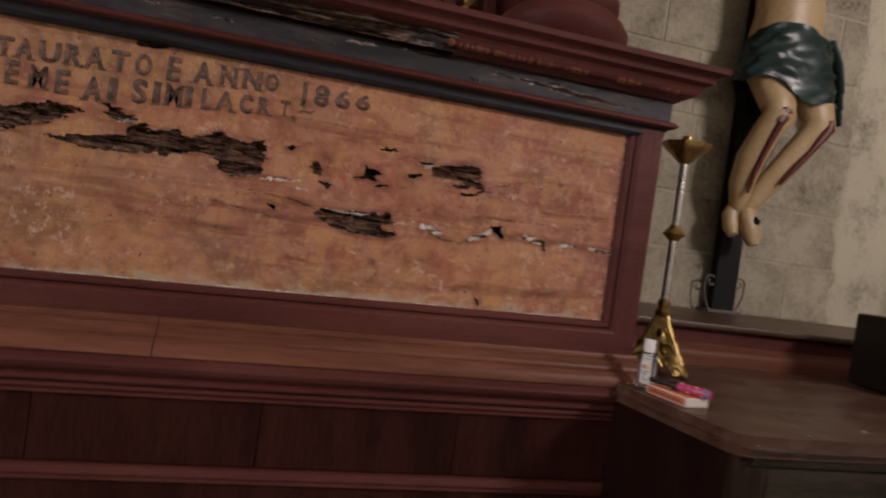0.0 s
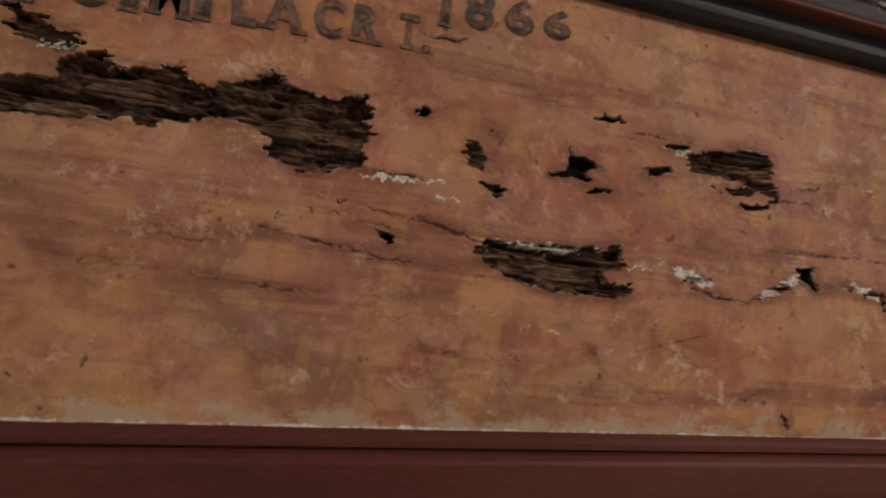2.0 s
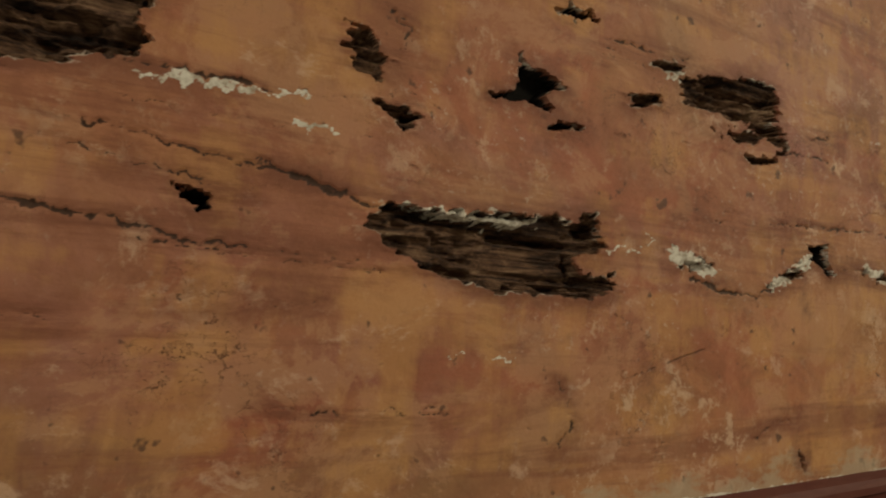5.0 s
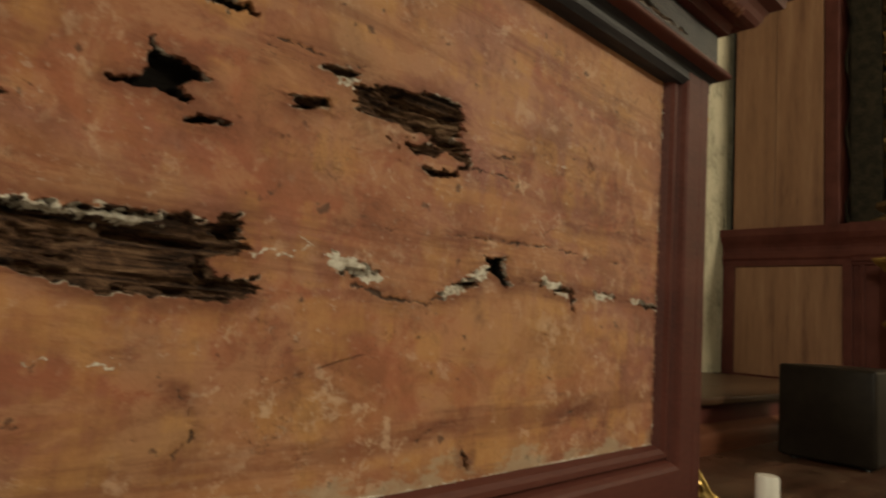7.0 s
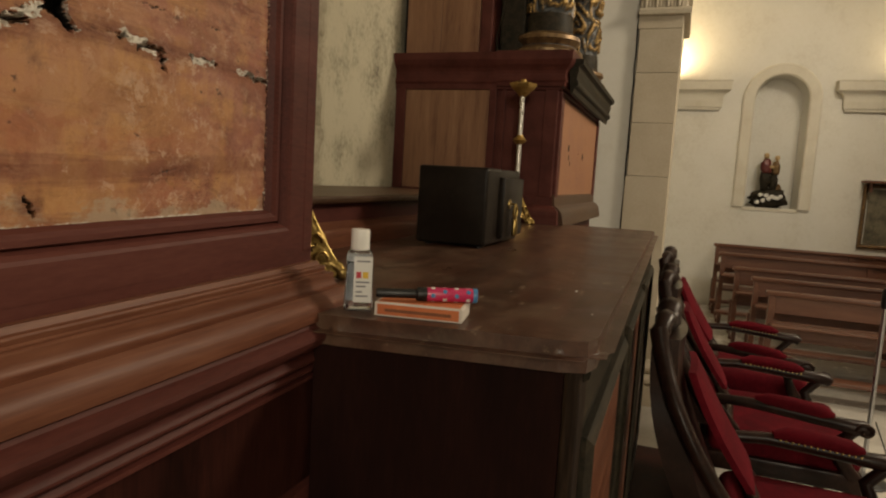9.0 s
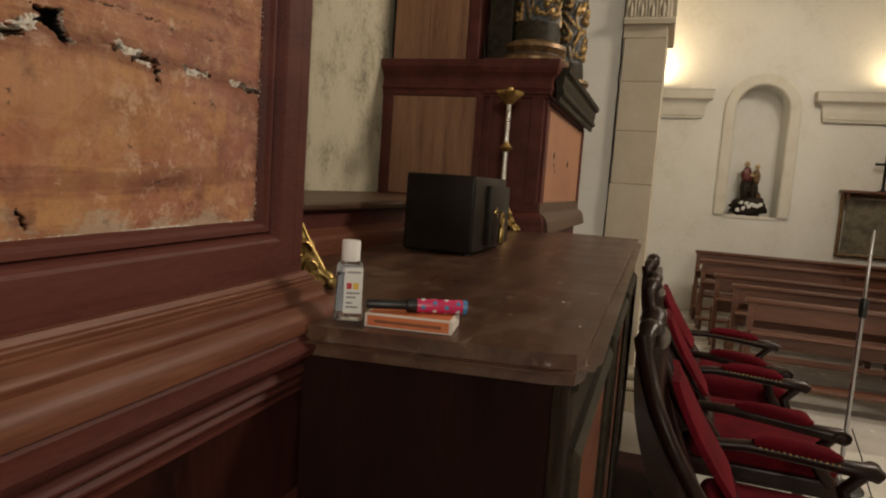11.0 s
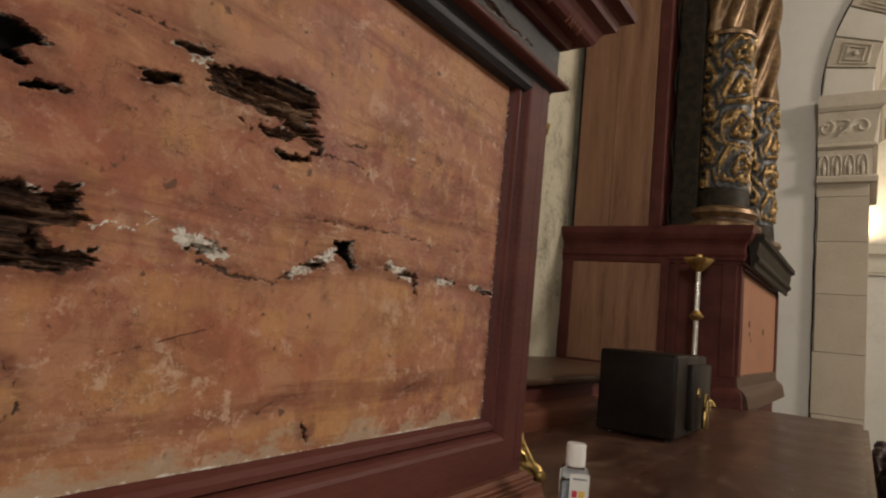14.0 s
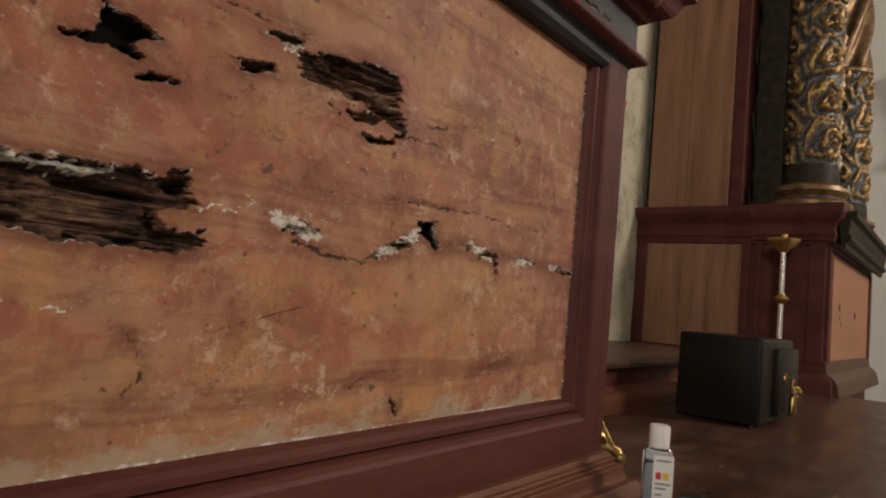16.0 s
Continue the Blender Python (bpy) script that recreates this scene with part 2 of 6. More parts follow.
    paint = n.mix(n.span(spot, 0.67, 0.72, 0, 0.8), paint, (0.09, 0.045, 0.03))
    # hairline cracks of the paint skin, in patches
    hair = n.cells(9, (0.55, 1, 1.3), n.noise(14, (1, 1, 1), 6, 0.7), 0.55)
    patch = n.span(n.noise(4.5, (1, 1, 1.4), 5, 0.65, 0.5, (3, 9, 9)), 0.50, 0.58)
    skin = n.math("MULTIPLY", n.span(hair, 0.012, 0.002), patch)
    paint = n.mix(n.math("MULTIPLY", skin, 0.75), paint, (0.10, 0.042, 0.026))
    # dust and bare ground along the lower edge
    edge = n.math("SUBTRACT", n.span(n.math("SUBTRACT", n.xyz(2), n.math("MULTIPLY", n.xyz(0), 0.0185)), 1.262, 1.318, 1, 0), n.span(n.noise(30, (0.6, 1, 1), 7, 0.7), 0.35, 0.75, 0, 1.1))
    paint = n.mix(n.span(edge, 0.0, 0.25, 0, 0.7), paint, (0.42, 0.33, 0.24))
    fibre = n.noise(34, (0.2, 1, 3.6), 9, 0.78, 0.9)
    crumb = n.noise(60, (0.7, 1, 1.3), 7, 0.75, 0.8, (3, 3, 5))
    wood = n.ramp(n.math("ADD", n.math("MULTIPLY", fibre, 0.6), n.math("MULTIPLY", crumb, 0.4)), [(0.42, (0.010, 0.005, 0.004)), (0.465, (0.042, 0.020, 0.012)), (0.515, (0.115, 0.060, 0.036)), (0.56, (0.21, 0.122, 0.075)), (0.63, (0.36, 0.255, 0.175))])
    jag = n.math("MULTIPLY", n.math("SUBTRACT", n.noise(240, (0.6, 1, 1), 5, 0.7), 0.5), 3.2)
    loss = n.math("ADD", n.attr("loss"), jag)
    crack = n.math("ADD", n.attr("crack"), n.math("MULTIPLY", jag, 0.45))
    gesso = n.math("ADD", n.attr("gesso"), n.math("MULTIPLY", jag, 2.0))
    chip = n.math("MULTIPLY", n.span(loss, -1.4, -0.5), n.span(n.noise(45, (1, 1, 1), 4), 0.52, 0.60))
    chalk = n.mix(n.span(n.noise(180, (1, 1, 1), 4), 0.45, 0.62), (0.66, 0.62, 0.56), (0.36, 0.30, 0.24))
    # red-brown bole shows round the losses and cracks
    near = n.math("MULTIPLY", n.span(n.math("MAXIMUM", n.attr("loss"), n.attr("crack")), -16, -2), n.span(n.noise(20, (0.3, 1, 1.8), 7, 0.7, 0.5, (2, 2, 2)), 0.45, 0.57, 0, 0.8))
    col = n.mix(near, paint, (0.17, 0.058, 0.034))
    col = n.mix(chip, col, chalk)
    col = n.mix(n.span(crack, -0.2, 0.35, 0, 0.9), col, (0.040, 0.021, 0.014))
    col = n.mix(n.span(loss, -0.35, 0.1), col, wood)
    col = n.mix(n.span(gesso, -0.2, 0.5), col, chalk)
    # pits are coloured black for the shade of deeper holes than modelled
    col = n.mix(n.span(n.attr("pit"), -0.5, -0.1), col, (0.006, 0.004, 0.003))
    h = n.math("ADD", n.math("MULTIPLY", pale, 0.5), n.math("ADD", n.math("MULTIPLY", speck, 0.25), n.math("MULTIPLY", fibre, n.span(loss, -0.3, 0.5, 0, 2.2))))
    h = n.math("SUBTRACT", n.math("ADD", h, n.math("MULTIPLY", fleck, 0.4)), n.math("MULTIPLY", skin, 0.5))
    rough = n.span(loss, -0.3, 0.3, 0.60, 0.95)
    n.b.inputs["Specular IOR Level"].default_value = 0.3
    return n.done(col, rough, h, 0.6)


def worn_letter_material():
    n = Nodes("worn_black_lettering_paint")
    w = n.noise(90, (1, 1, 1), 8, 0.75)
    c = n.mix(n.span(w, 0.46, 0.64), (0.066, 0.043, 0.032), (0.27, 0.12, 0.07))
    return n.done(c, 0.6, w, 0.2)


def flaked_frieze_material():
    n = Nodes("flaked_blue_black_paint_on_wood")
    w = n.noise(14, (0.4, 1, 2), 8, 0.72, 0.4)
    c = n.ramp(w, [(0.34, (0.008, 0.007, 0.008)), (0.48, (0.022, 0.020, 0.024)), (0.58, (0.045, 0.038, 0.040)), (0.68, (0.12, 0.075, 0.055))])
    loss = n.math("ADD", n.attr("loss"), n.math("MULTIPLY", n.math("SUBTRACT", n.noise(200, (0.5, 1, 1), 5, 0.7), 0.5), 4.0))
    fibre = n.noise(40, (0.15, 1, 3), 8, 0.75, 0.6)
    wood = n.ramp(fibre, [(0.36, (0.010, 0.006, 0.005)), (0.48, (0.05, 0.028, 0.020)), (0.55, (0.18, 0.11, 0.075)), (0.65, (0.46, 0.37, 0.29))])
    rim = n.math("MULTIPLY", n.span(loss, -2.2, -0.8), n.span(n.noise(50, (0.5, 1, 1), 5), 0.48, 0.58))
    c = n.mix(rim, c, (0.38, 0.33, 0.30))
    c = n.mix(n.span(loss, -0.3, 0.2), c, wood)
    n.b.inputs["Specular IOR Level"].default_value = 0.3
    return n.done(c, n.span(loss, -0.3, 0.3, 0.42, 0.95), n.math("ADD", w, fibre), 0.5)


def relief_material():
    n = Nodes("gilded_relief_on_navy_paint")
    w = n.noise(60, (1, 1, 1), 6, 0.7)
    high = n.math("ADD", n.attr("relief"), n.math("MULTIPLY", n.math("SUBTRACT", w, 0.5), 0.9))
    g = n.span(high, 0.12, 0.50)
    gold = n.ramp(w, [(0.35, (0.07, 0.040, 0.018)), (0.5, (0.22, 0.135, 0.052)), (0.66, (0.44, 0.30, 0.125))])
    blue = n.ramp(n.noise(25, (1, 1, 1), 6, 0.7), [(0.35, (0.007, 0.008, 0.009)), (0.50, (0.016, 0.021, 0.026)), (0.60, (0.05, 0.040, 0.028)), (0.70, (0.12, 0.082, 0.045))])
    return n.done(n.mix(g, blue, gold), n.span(w, 0.3, 0.7, 0.3, 0.55), w, 0.3, n.span(high, 0.28, 0.48, 0.0, 0.85))


def shelf_material():
    n = Nodes("worn_brown_shelf_top")
    g = n.noise(6, (0.3, 2.6, 2.6), 8, 0.65, 0.3)
    c = n.ramp(g, [(0.36, (0.040, 0.017, 0.010)), (0.5, (0.066, 0.029, 0.018)), (0.64, (0.094, 0.043, 0.027))])
    wear = n.noise(4.5, (1, 1, 1), 9, 0.75, 0.4, (3, 3, 3))
    c = n.mix(n.span(wear, 0.54, 0.70, 0, 0.5), c, (0.19, 0.125, 0.080))
    scuff = n.math("MULTIPLY", n.noise(70, (0.15, 1, 1), 5, 0.7), n.noise(16, (1, 1, 1), 4, 0.6, 0, (5, 1, 2)))
    c = n.mix(n.span(scuff, 0.34, 0.42, 0, 0.6), c, (0.30, 0.22, 0.15))
    pit = n.noise(120, (1, 1, 1), 3, 0.6)
    c = n.mix(n.span(pit, 0.66, 0.72, 0, 0.7), c, (0.018, 0.010, 0.008))
    n.b.inputs["Specular IOR Level"].default_value = 0.4
    return n.done(c, n.span(wear, 0.35, 0.65, 0.26, 0.45), g, 0.15)


M_SHELF = shelf_material()
M_RELIEF = relief_material()
M_DAMAGED = damaged_panel_material()
M_FRIEZE = flaked_frieze_material()
M_LETTER = worn_letter_material()
M_GREEN = mat("glossy_green_cloth_paint", [(0.004, 0.015, 0.014), (0.008, 0.027, 0.025), (0.016, 0.043, 0.040)], 12, (1, 1, 1), 0.32, 0.5, spec=0.4)
M_FLESH = mat("aged_cream_statue_paint", [(0.34, 0.22, 0.10), (0.45, 0.315, 0.155), (0.52, 0.385, 0.21)], 7, (1, 1, 1), 0.42, 0.15)
M_WOUND = mat("dull_red_statue_paint", [(0.075, 0.012, 0.010), (0.13, 0.022, 0.018)], 30, (1, 1, 1), 0.4, 0.2)
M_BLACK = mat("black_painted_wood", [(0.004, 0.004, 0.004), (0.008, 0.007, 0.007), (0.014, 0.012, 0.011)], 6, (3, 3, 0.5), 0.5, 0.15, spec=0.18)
M_IRON = mat("painted_wrought_iron", [(0.10, 0.085, 0.08), (0.18, 0.155, 0.15)], 40, (1, 1, 1), 0.5, 0.3, metal=0.4)
M_STEEL = mat("brushed_steel", [(0.45, 0.45, 0.46), (0.62, 0.62, 0.63)], 30, (1, 1, 0.1), 0.3, 0.05, metal=1.0)
M_RUBBER = mat("black_plastic", [(0.008, 0.008, 0.008), (0.016, 0.016, 0.016)], 30, (1, 1, 1), 0.4, 0.05)
M_CAP = mat("white_plastic", [(0.70, 0.69, 0.66), (0.78, 0.77, 0.74)], 20, (1, 1, 1), 0.35, 0.03)
M_PAPER = mat("white_printed_label", [(0.70, 0.70, 0.68), (0.76, 0.76, 0.74)], 30, (1, 1, 1), 0.5, 0.03)
M_INK = mat("grey_label_ink", [(0.20, 0.20, 0.22), (0.28, 0.28, 0.30)], 30, (1, 1, 1), 0.6, 0.0)
M_REDINK = mat("red_label_ink", [(0.48, 0.03, 0.05), (0.58, 0.05, 0.07)], 30, (1, 1, 1), 0.6, 0.0)
M_YELLOWINK = mat("yellow_label_ink", [(0.70, 0.45, 0.05), (0.75, 0.5, 0.08)], 30, (1, 1, 1), 0.6, 0.0)
M_CARD = mat("white_matchbox_card", [(0.62, 0.56, 0.50), (0.70, 0.64, 0.58)], 40, (1, 1, 1), 0.7, 0.05)
M_ORANGE = mat("orange_matchbox_print", [(0.55, 0.14, 0.05), (0.62, 0.19, 0.07)], 30, (1, 1, 1), 0.6, 0.04)
M_STRIKE = mat("brown_matchbox_strip", [(0.20, 0.07, 0.035), (0.26, 0.10, 0.05)], 80, (1, 1, 1), 0.8, 0.3)
M_PINK = mat("pink_printed_plastic", [(0.55, 0.03, 0.11), (0.62, 0.05, 0.15)], 40, (1, 1, 1), 0.3, 0.03)
M_SKYBLUE = mat("blue_printed_plastic", [(0.05, 0.20, 0.42), (0.09, 0.28, 0.52)], 40, (1, 1, 1), 0.3, 0.03)
M_BRASS = mat("bright_brass", [(0.13, 0.08, 0.026), (0.32, 0.215, 0.075), (0.50, 0.36, 0.15)], 40, (1, 1, 1), 0.34, 0.25, metal=1.0)
M_CARVED = mat("carved_stone", [(0.40, 0.345, 0.26), (0.50, 0.44, 0.345), (0.56, 0.50, 0.40)], 9, (1, 1, 1), 0.85, 0.5)
M_PIER = mat("dressed_pier_stone", [(0.42, 0.355, 0.265), (0.48, 0.415, 0.32), (0.53, 0.47, 0.375)], 4, (1, 1, 1), 0.8, 0.25, random_tint=0.06)
M_PALE = mat("pale_limewashed_stone", [(0.56, 0.51, 0.42), (0.64, 0.60, 0.51), (0.68, 0.645, 0.56)], 4, (1, 1, 1), 0.85, 0.25)
M_PAINTING = mat("dark_oil_painting", [(0.03, 0.03, 0.022), (0.09, 0.08, 0.055), (0.20, 0.17, 0.12), (0.07, 0.08, 0.06)], 7, (1, 1, 1), 0.35, 0.1)
M_GREENISH = mat("flaking_dark_green_paint", [(0.009, 0.008, 0.006), (0.022, 0.018, 0.012), (0.045, 0.034, 0.022), (0.13, 0.085, 0.048)], 11, (0.4, 3, 3), 0.55, 0.6, contrast=(0.32, 0.78), spec=0.12)
M_NAVY = mat("worn_navy_blue_paint", [(0.008, 0.012, 0.022), (0.018, 0.030, 0.050), (0.035, 0.055, 0.075), (0.12, 0.09, 0.06)], 16, (1, 1, 1), 0.42, 0.4, contrast=(0.3, 0.8))
M_GILTWOOD = mat("worn_gilt_and_brown_carving", [(0.06, 0.035, 0.022), (0.16, 0.095, 0.045), (0.34, 0.22, 0.10)], 22, (1, 1, 1), 0.42, 0.4, metal=0.5)


def clear_plastic():
    n = Nodes("clear_plastic")
    n.b.inputs["Transmission Weight"].default_value = 1.0
    n.b.inputs["IOR"].default_value = 1.36
    return n.done((0.90, 0.92, 0.95), 0.06)


M_CLEAR = clear_plastic()

# ---------------------------------------------------------------- helpers for shapes
def part(name, bm, material, parent=None, label=""):
    me = bpy.data.meshes.new(name)
    bmesh.ops.recalc_face_normals(bm, faces=bm.faces)
    bm.to_mesh(me)
    bm.free()
    for m in (material if isinstance(material, (list, tuple)) else [material]):
        me.materials.append(m)
    ob = new(name, me)
    ob.parent = parent
    if label:
        tagged(ob, label)
    return ob


def thing(name, label, category, group="", kind=""):
    return tagged(new(name), label, category, group, kind)


def smooth(ob, angle=35):
    ob.data.shade_smooth()
    ob.data.set_sharp_from_angle(angle=radians(angle))
    return ob


def block(x0, x1, y0, y1, z0, z1, bevel=0.0, bm=None, segments=2):
    bm = bm or bmesh.new()
    vs = bmesh.ops.create_cube(bm, size=1)["verts"]
    for v in vs:
        v.co = ((x0 + x1) / 2 + v.co.x * (x1 - x0), (y0 + y1) / 2 + v.co.y * (y1 - y0), (z0 + z1) / 2 + v.co.z * (z1 - z0))
    if bevel:
        es = list({e for v in vs for e in v.link_edges})
        bmesh.ops.bevel(bm, geom=es, offset=bevel, segments=segments, affect="EDGES", profile=0.5)
    return bm


def sweep(path, prof, axis=(0, 0, 1), closed=False, bm=None, caps=True):
    """A profile of (out, along axis) run along a flat path with mitred corners; out is to the right of the way."""
    bm = bm or bmesh.new()
    ax = Vector(axis)
    pts = [Vector(p) for p in path]
    n = len(pts)
    rings = []
    for i, p in enumerate(pts):
        segs = []
        if closed or i > 0:
            segs.append((p - pts[i - 1]).normalized().cross(ax))
        if closed or i < n - 1:
            segs.append((pts[(i + 1) % n] - p).normalized().cross(ax))
        side = segs[0]
        if len(segs) == 2:
            side = (segs[0] + segs[1]).normalized()
            side = side / max(0.2, side.dot(segs[0]))
        rings.append([bm.verts.new(p + side * a + ax * b) for a, b in prof])
    for i in range(n if closed else n - 1):
        r, q = rings[i], rings[(i + 1) % n]
        for j in range(len(prof) - 1):
            bm.faces.new((r[j], q[j], q[j + 1], r[j + 1]))
    if caps and not closed:
        for r in (rings[0], rings[-1]):
            bm.faces.new(r)
    return bm


def curve_prof(points, steps=5):
    """Rounds a coarse profile: each third value of a point bulges the run to the next one."""
    out = []
    for (a, b, *k), (c, d, *_) in zip(points, points[1:]):
        k = k[0] if k else 0
        st = steps if k else 1
        for s in range(st):
            u = s / st
            nx, nz = d - b, -(c - a)
            w = k * math.sin(math.pi * u)
            out.append((a + (c - a) * u + nx * w, b + (d - b) * u + nz * w))
    out.append(points[-1][:2])
    return out


def lathe(prof, seg=24, bm=None, at=(0, 0, 0), squash=(1, 1)):
    bm = bm or bmesh.new()
    rings = []
    for r, z in prof:
        rings.append([bm.verts.new((at[0] + max(r, 1e-4) * squash[0] * math.cos(2 * math.pi * i / seg), at[1] + max(r, 1e-4) * squash[1] * math.sin(2 * math.pi * i / seg), at[2] + z)) for i in range(seg)])
    for a, b in zip(rings, rings[1:]):
        for i in range(seg):
            bm.faces.new((a[i], a[(i + 1) % seg], b[(i + 1) % seg], b[i]))
    bm.faces.new(rings[0][::-1])
    bm.faces.new(rings[-1])
    return bm


def tube(points, radius, seg=8, bm=None, squash=1.0):
    """A round bar along points; radius may be a list."""
    bm = bm or bmesh.new()
    pts = [Vector(p) for p in points]
    rad = radius if isinstance(radius, (list, tuple)) else [radius] * len(pts)
    rings, ref = [], None
    for i, p in enumerate(pts):
        d = (pts[min(i + 1, len(pts) - 1)] - pts[max(i - 1, 0)]).normalized()
        if ref is None:
            ref = Vector((0, 0, 1)) if abs(d.z) < 0.9 else Vector((1, 0, 0))
        u = (ref - d * ref.dot(d)).normalized()
        w = d.cross(u)
        ref = u
        rings.append([bm.verts.new(p + (u * math.cos(2 * math.pi * k / seg) * squash + w * math.sin(2 * math.pi * k / seg)) * rad[i]) for k in range(seg)])
    for a, b in zip(rings, rings[1:]):
        for i in range(seg):
            bm.faces.new((a[i], a[(i + 1) % seg], b[(i + 1) % seg], b[i]))
    bm.faces.new(rings[0][::-1])
    bm.faces.new(rings[-1])
    return bm


def setting(name, bm, material, label, category):
    return tagged(part(name, bm, material), label, category, kind="structure")


Z = 1.157      # top of the altar shelf
LOW = -0.33    # floor of the side chapel and aisle
PY = 1.442     # face of the inscribed panel
BACK = 2.36    # face of the stone wall behind the altar

# ---------------------------------------------------------------- setting
setting("floor", block(-9.5, 11.2, -8.0, 3.0, LOW - 0.2, LOW), M_MARBLE, "worn grey-white marble church floor", "floor")
setting("altar_platform", block(-4.6, 4.2, -0.75, 3.0, LOW, 0.0, 0.008), M_MARBLE, "raised pale stone platform before the altar", "platform")
setting("wall_altar", block(-9.5, 5.9, BACK, BACK + 0.5, LOW, 6.6), M_JOINT, "pale limestone wall behind the altar", "wall")

# side wall with the arch to the chapel: the opening goes through it
WX, WT = 5.3, 0.75             # its face and thickness
A0, A1, SPR = 1.03, -1.61, 3.30  # arch jambs and springing height
AC, AR = (A0 + A1) / 2, (A0 - A1) / 2


def wall_with_arch():
    bm = bmesh.new()
    ring = [(A0, LOW)] + [(AC + AR * math.cos(radians(a)), SPR + AR * math.sin(radians(a))) for a in range(0, 181, 6)] + [(A1, LOW)]
    top = 6.6
    outer = [(BACK, LOW), (BACK, SPR)] + [(BACK, SPR + (top - SPR) * i / 5) for i in range(1, 6)]
    n = len(ring)
    outer = []
    for y, z in ring:
        a = math.atan2(z - SPR, y - AC)
        if z <= SPR:
            outer.append((BACK if y > AC else -7.8, z))
        else:
            k = min((BACK - AC) / math.cos(a) if math.cos(a) > 1e-6 else 1e9, (top - SPR) / max(math.sin(a), 1e-6), (-7.8 - AC) / math.cos(a) if math.cos(a) < -1e-6 else 1e9)
            outer.append((AC + k * math.cos(a), SPR + k * math.sin(a)))
    for x in (WX, WX + WT):
        i_ = [bm.verts.new((x, y, z)) for y, z in ring]
        o_ = [bm.verts.new((x, y, z)) for y, z in outer]
        for k in range(n - 1):
            bm.faces.new((i_[k], i_[k + 1], o_[k + 1], o_[k]))
        if x == WX:
            first = i_
        else:
            for k in range(n - 1):
                bm.faces.new((first[k], first[k + 1], i_[k + 1], i_[k]))
    return bm


setting("wall_arch", wall_with_arch(), M_PLASTER, "white plastered wall pierced by a round arch", "wall")
EX = 10.5                      # end wall of the chapel
NY, NR, NZ0, NZ1 = -0.340, 0.352, 1.19, 2.75   # niche


def end_wall():
    bm = bmesh.new()
    ring = [(NY + NR, NZ0)] + [(NY + NR * math.cos(radians(a)), NZ1 + NR * math.sin(radians(a))) for a in range(0, 181, 10)] + [(NY - NR, NZ0)]
    front = [bm.verts.new((EX, y, z)) for y, z in ring]
    back = [bm.verts.new((EX + 0.34, NY + (y - NY) * 0.9, z)) for y, z in ring]
    n = len(ring)
    for k in range(n - 1):
        bm.faces.new((front[k], front[k + 1], back[k + 1], back[k]))
    bm.faces.new(back)
    bm.faces.new((front[0], back[0], back[-1], front[-1]))
    Y0, Y1, T = 2.4, -5.0, 6.6
    c = {}
    for y, z in [(Y0, LOW), (Y0, NZ0), (Y0, NZ1), (Y0, T), (NY, T), (Y1, T), (Y1, NZ1), (Y1, NZ0), (Y1, LOW), (NY + NR, LOW), (NY - NR, LOW)]:
        c[(y, z)] = bm.verts.new((EX, y, z))
    bm.faces.new((c[(Y0, LOW)], c[(NY + NR, LOW)], front[0], c[(Y0, NZ0)]))
    bm.faces.new((c[(Y0, NZ0)], front[0], front[1], c[(Y0, NZ1)]))
    bm.faces.new((c[(Y1, LOW)], c[(NY - NR, LOW)], front[-1], c[(Y1, NZ0)]))
    bm.faces.new((c[(Y1, NZ0)], front[-1], front[-2], c[(Y1, NZ1)]))
    bm.faces.new((c[(NY + NR, LOW)], c[(NY - NR, LOW)], front[-1], front[0]))
    h = (n - 1) // 2
    bm.faces.new([c[(Y0, NZ1)]] + front[1:h + 1] + [c[(NY, T)], c[(Y0, T)]])
    bm.faces.new([c[(Y1, NZ1)]] + front[-2:h - 1:-1] + [c[(NY, T)], c[(Y1, T)]])
    return bm


setting("wall_chapel_end", end_wall(), M_PLASTER, "white plastered end wall of the side chapel with a niche", "wall")
setting("wall_chapel_side", block(WX + WT, EX + 0.5, 2.25, 2.36, LOW, 3.05), M_PLASTER, "white plastered side wall of the chapel", "wall")
setting("wall_chapel_far_side", block(WX + WT, EX + 0.5, -3.2, -2.83, LOW, 3.05), M_PLASTER, "white plastered far side wall of the chapel", "wall")


def barrel(cy, cz, r, x0, x1, a0, t=0.25, n=32):
    bm = bmesh.new()
    rows = []
    for i in range(n + 1):
        a = radians(a0 + (180 - 2 * a0) * i / n)
        rows.append([bm.verts.new((x, cy + (r + e) * math.cos(a), cz + (r + e) * math.sin(a))) for x, e in ((x0, 0), (x1, 0), (x1, t), (x0, t))])
    for p, q in zip(rows, rows[1:]):
        for k in range(4):
            bm.faces.new((p[k], p[(k + 1) % 4], q[(k + 1) % 4], q[k]))
    return bm


setting("ceiling_chapel_vault", barrel(-0.29, 2.43, 2.61, WX + WT, EX + 0.2, 12.6), M_VAULT, "mottled barrel vault over the side chapel", "ceiling")
setting("ceiling", block(-9.5, WX + WT, -8.0, 3.0, 6.6, 6.8), M_PLASTER, "plain plaster ceiling of the church", "ceiling")
setting("wall_nave_left", block(-9.9, -9.5, -8, 3.0, LOW, 6.6), M_PLASTER, "plain white plaster wall of the church", "wall")
setting("wall_nave_back", block(-9.9, EX + 0.5, -8.4, -8.0, LOW, 6.6), M_PLASTER, "plain white plaster wall of the church", "wall")

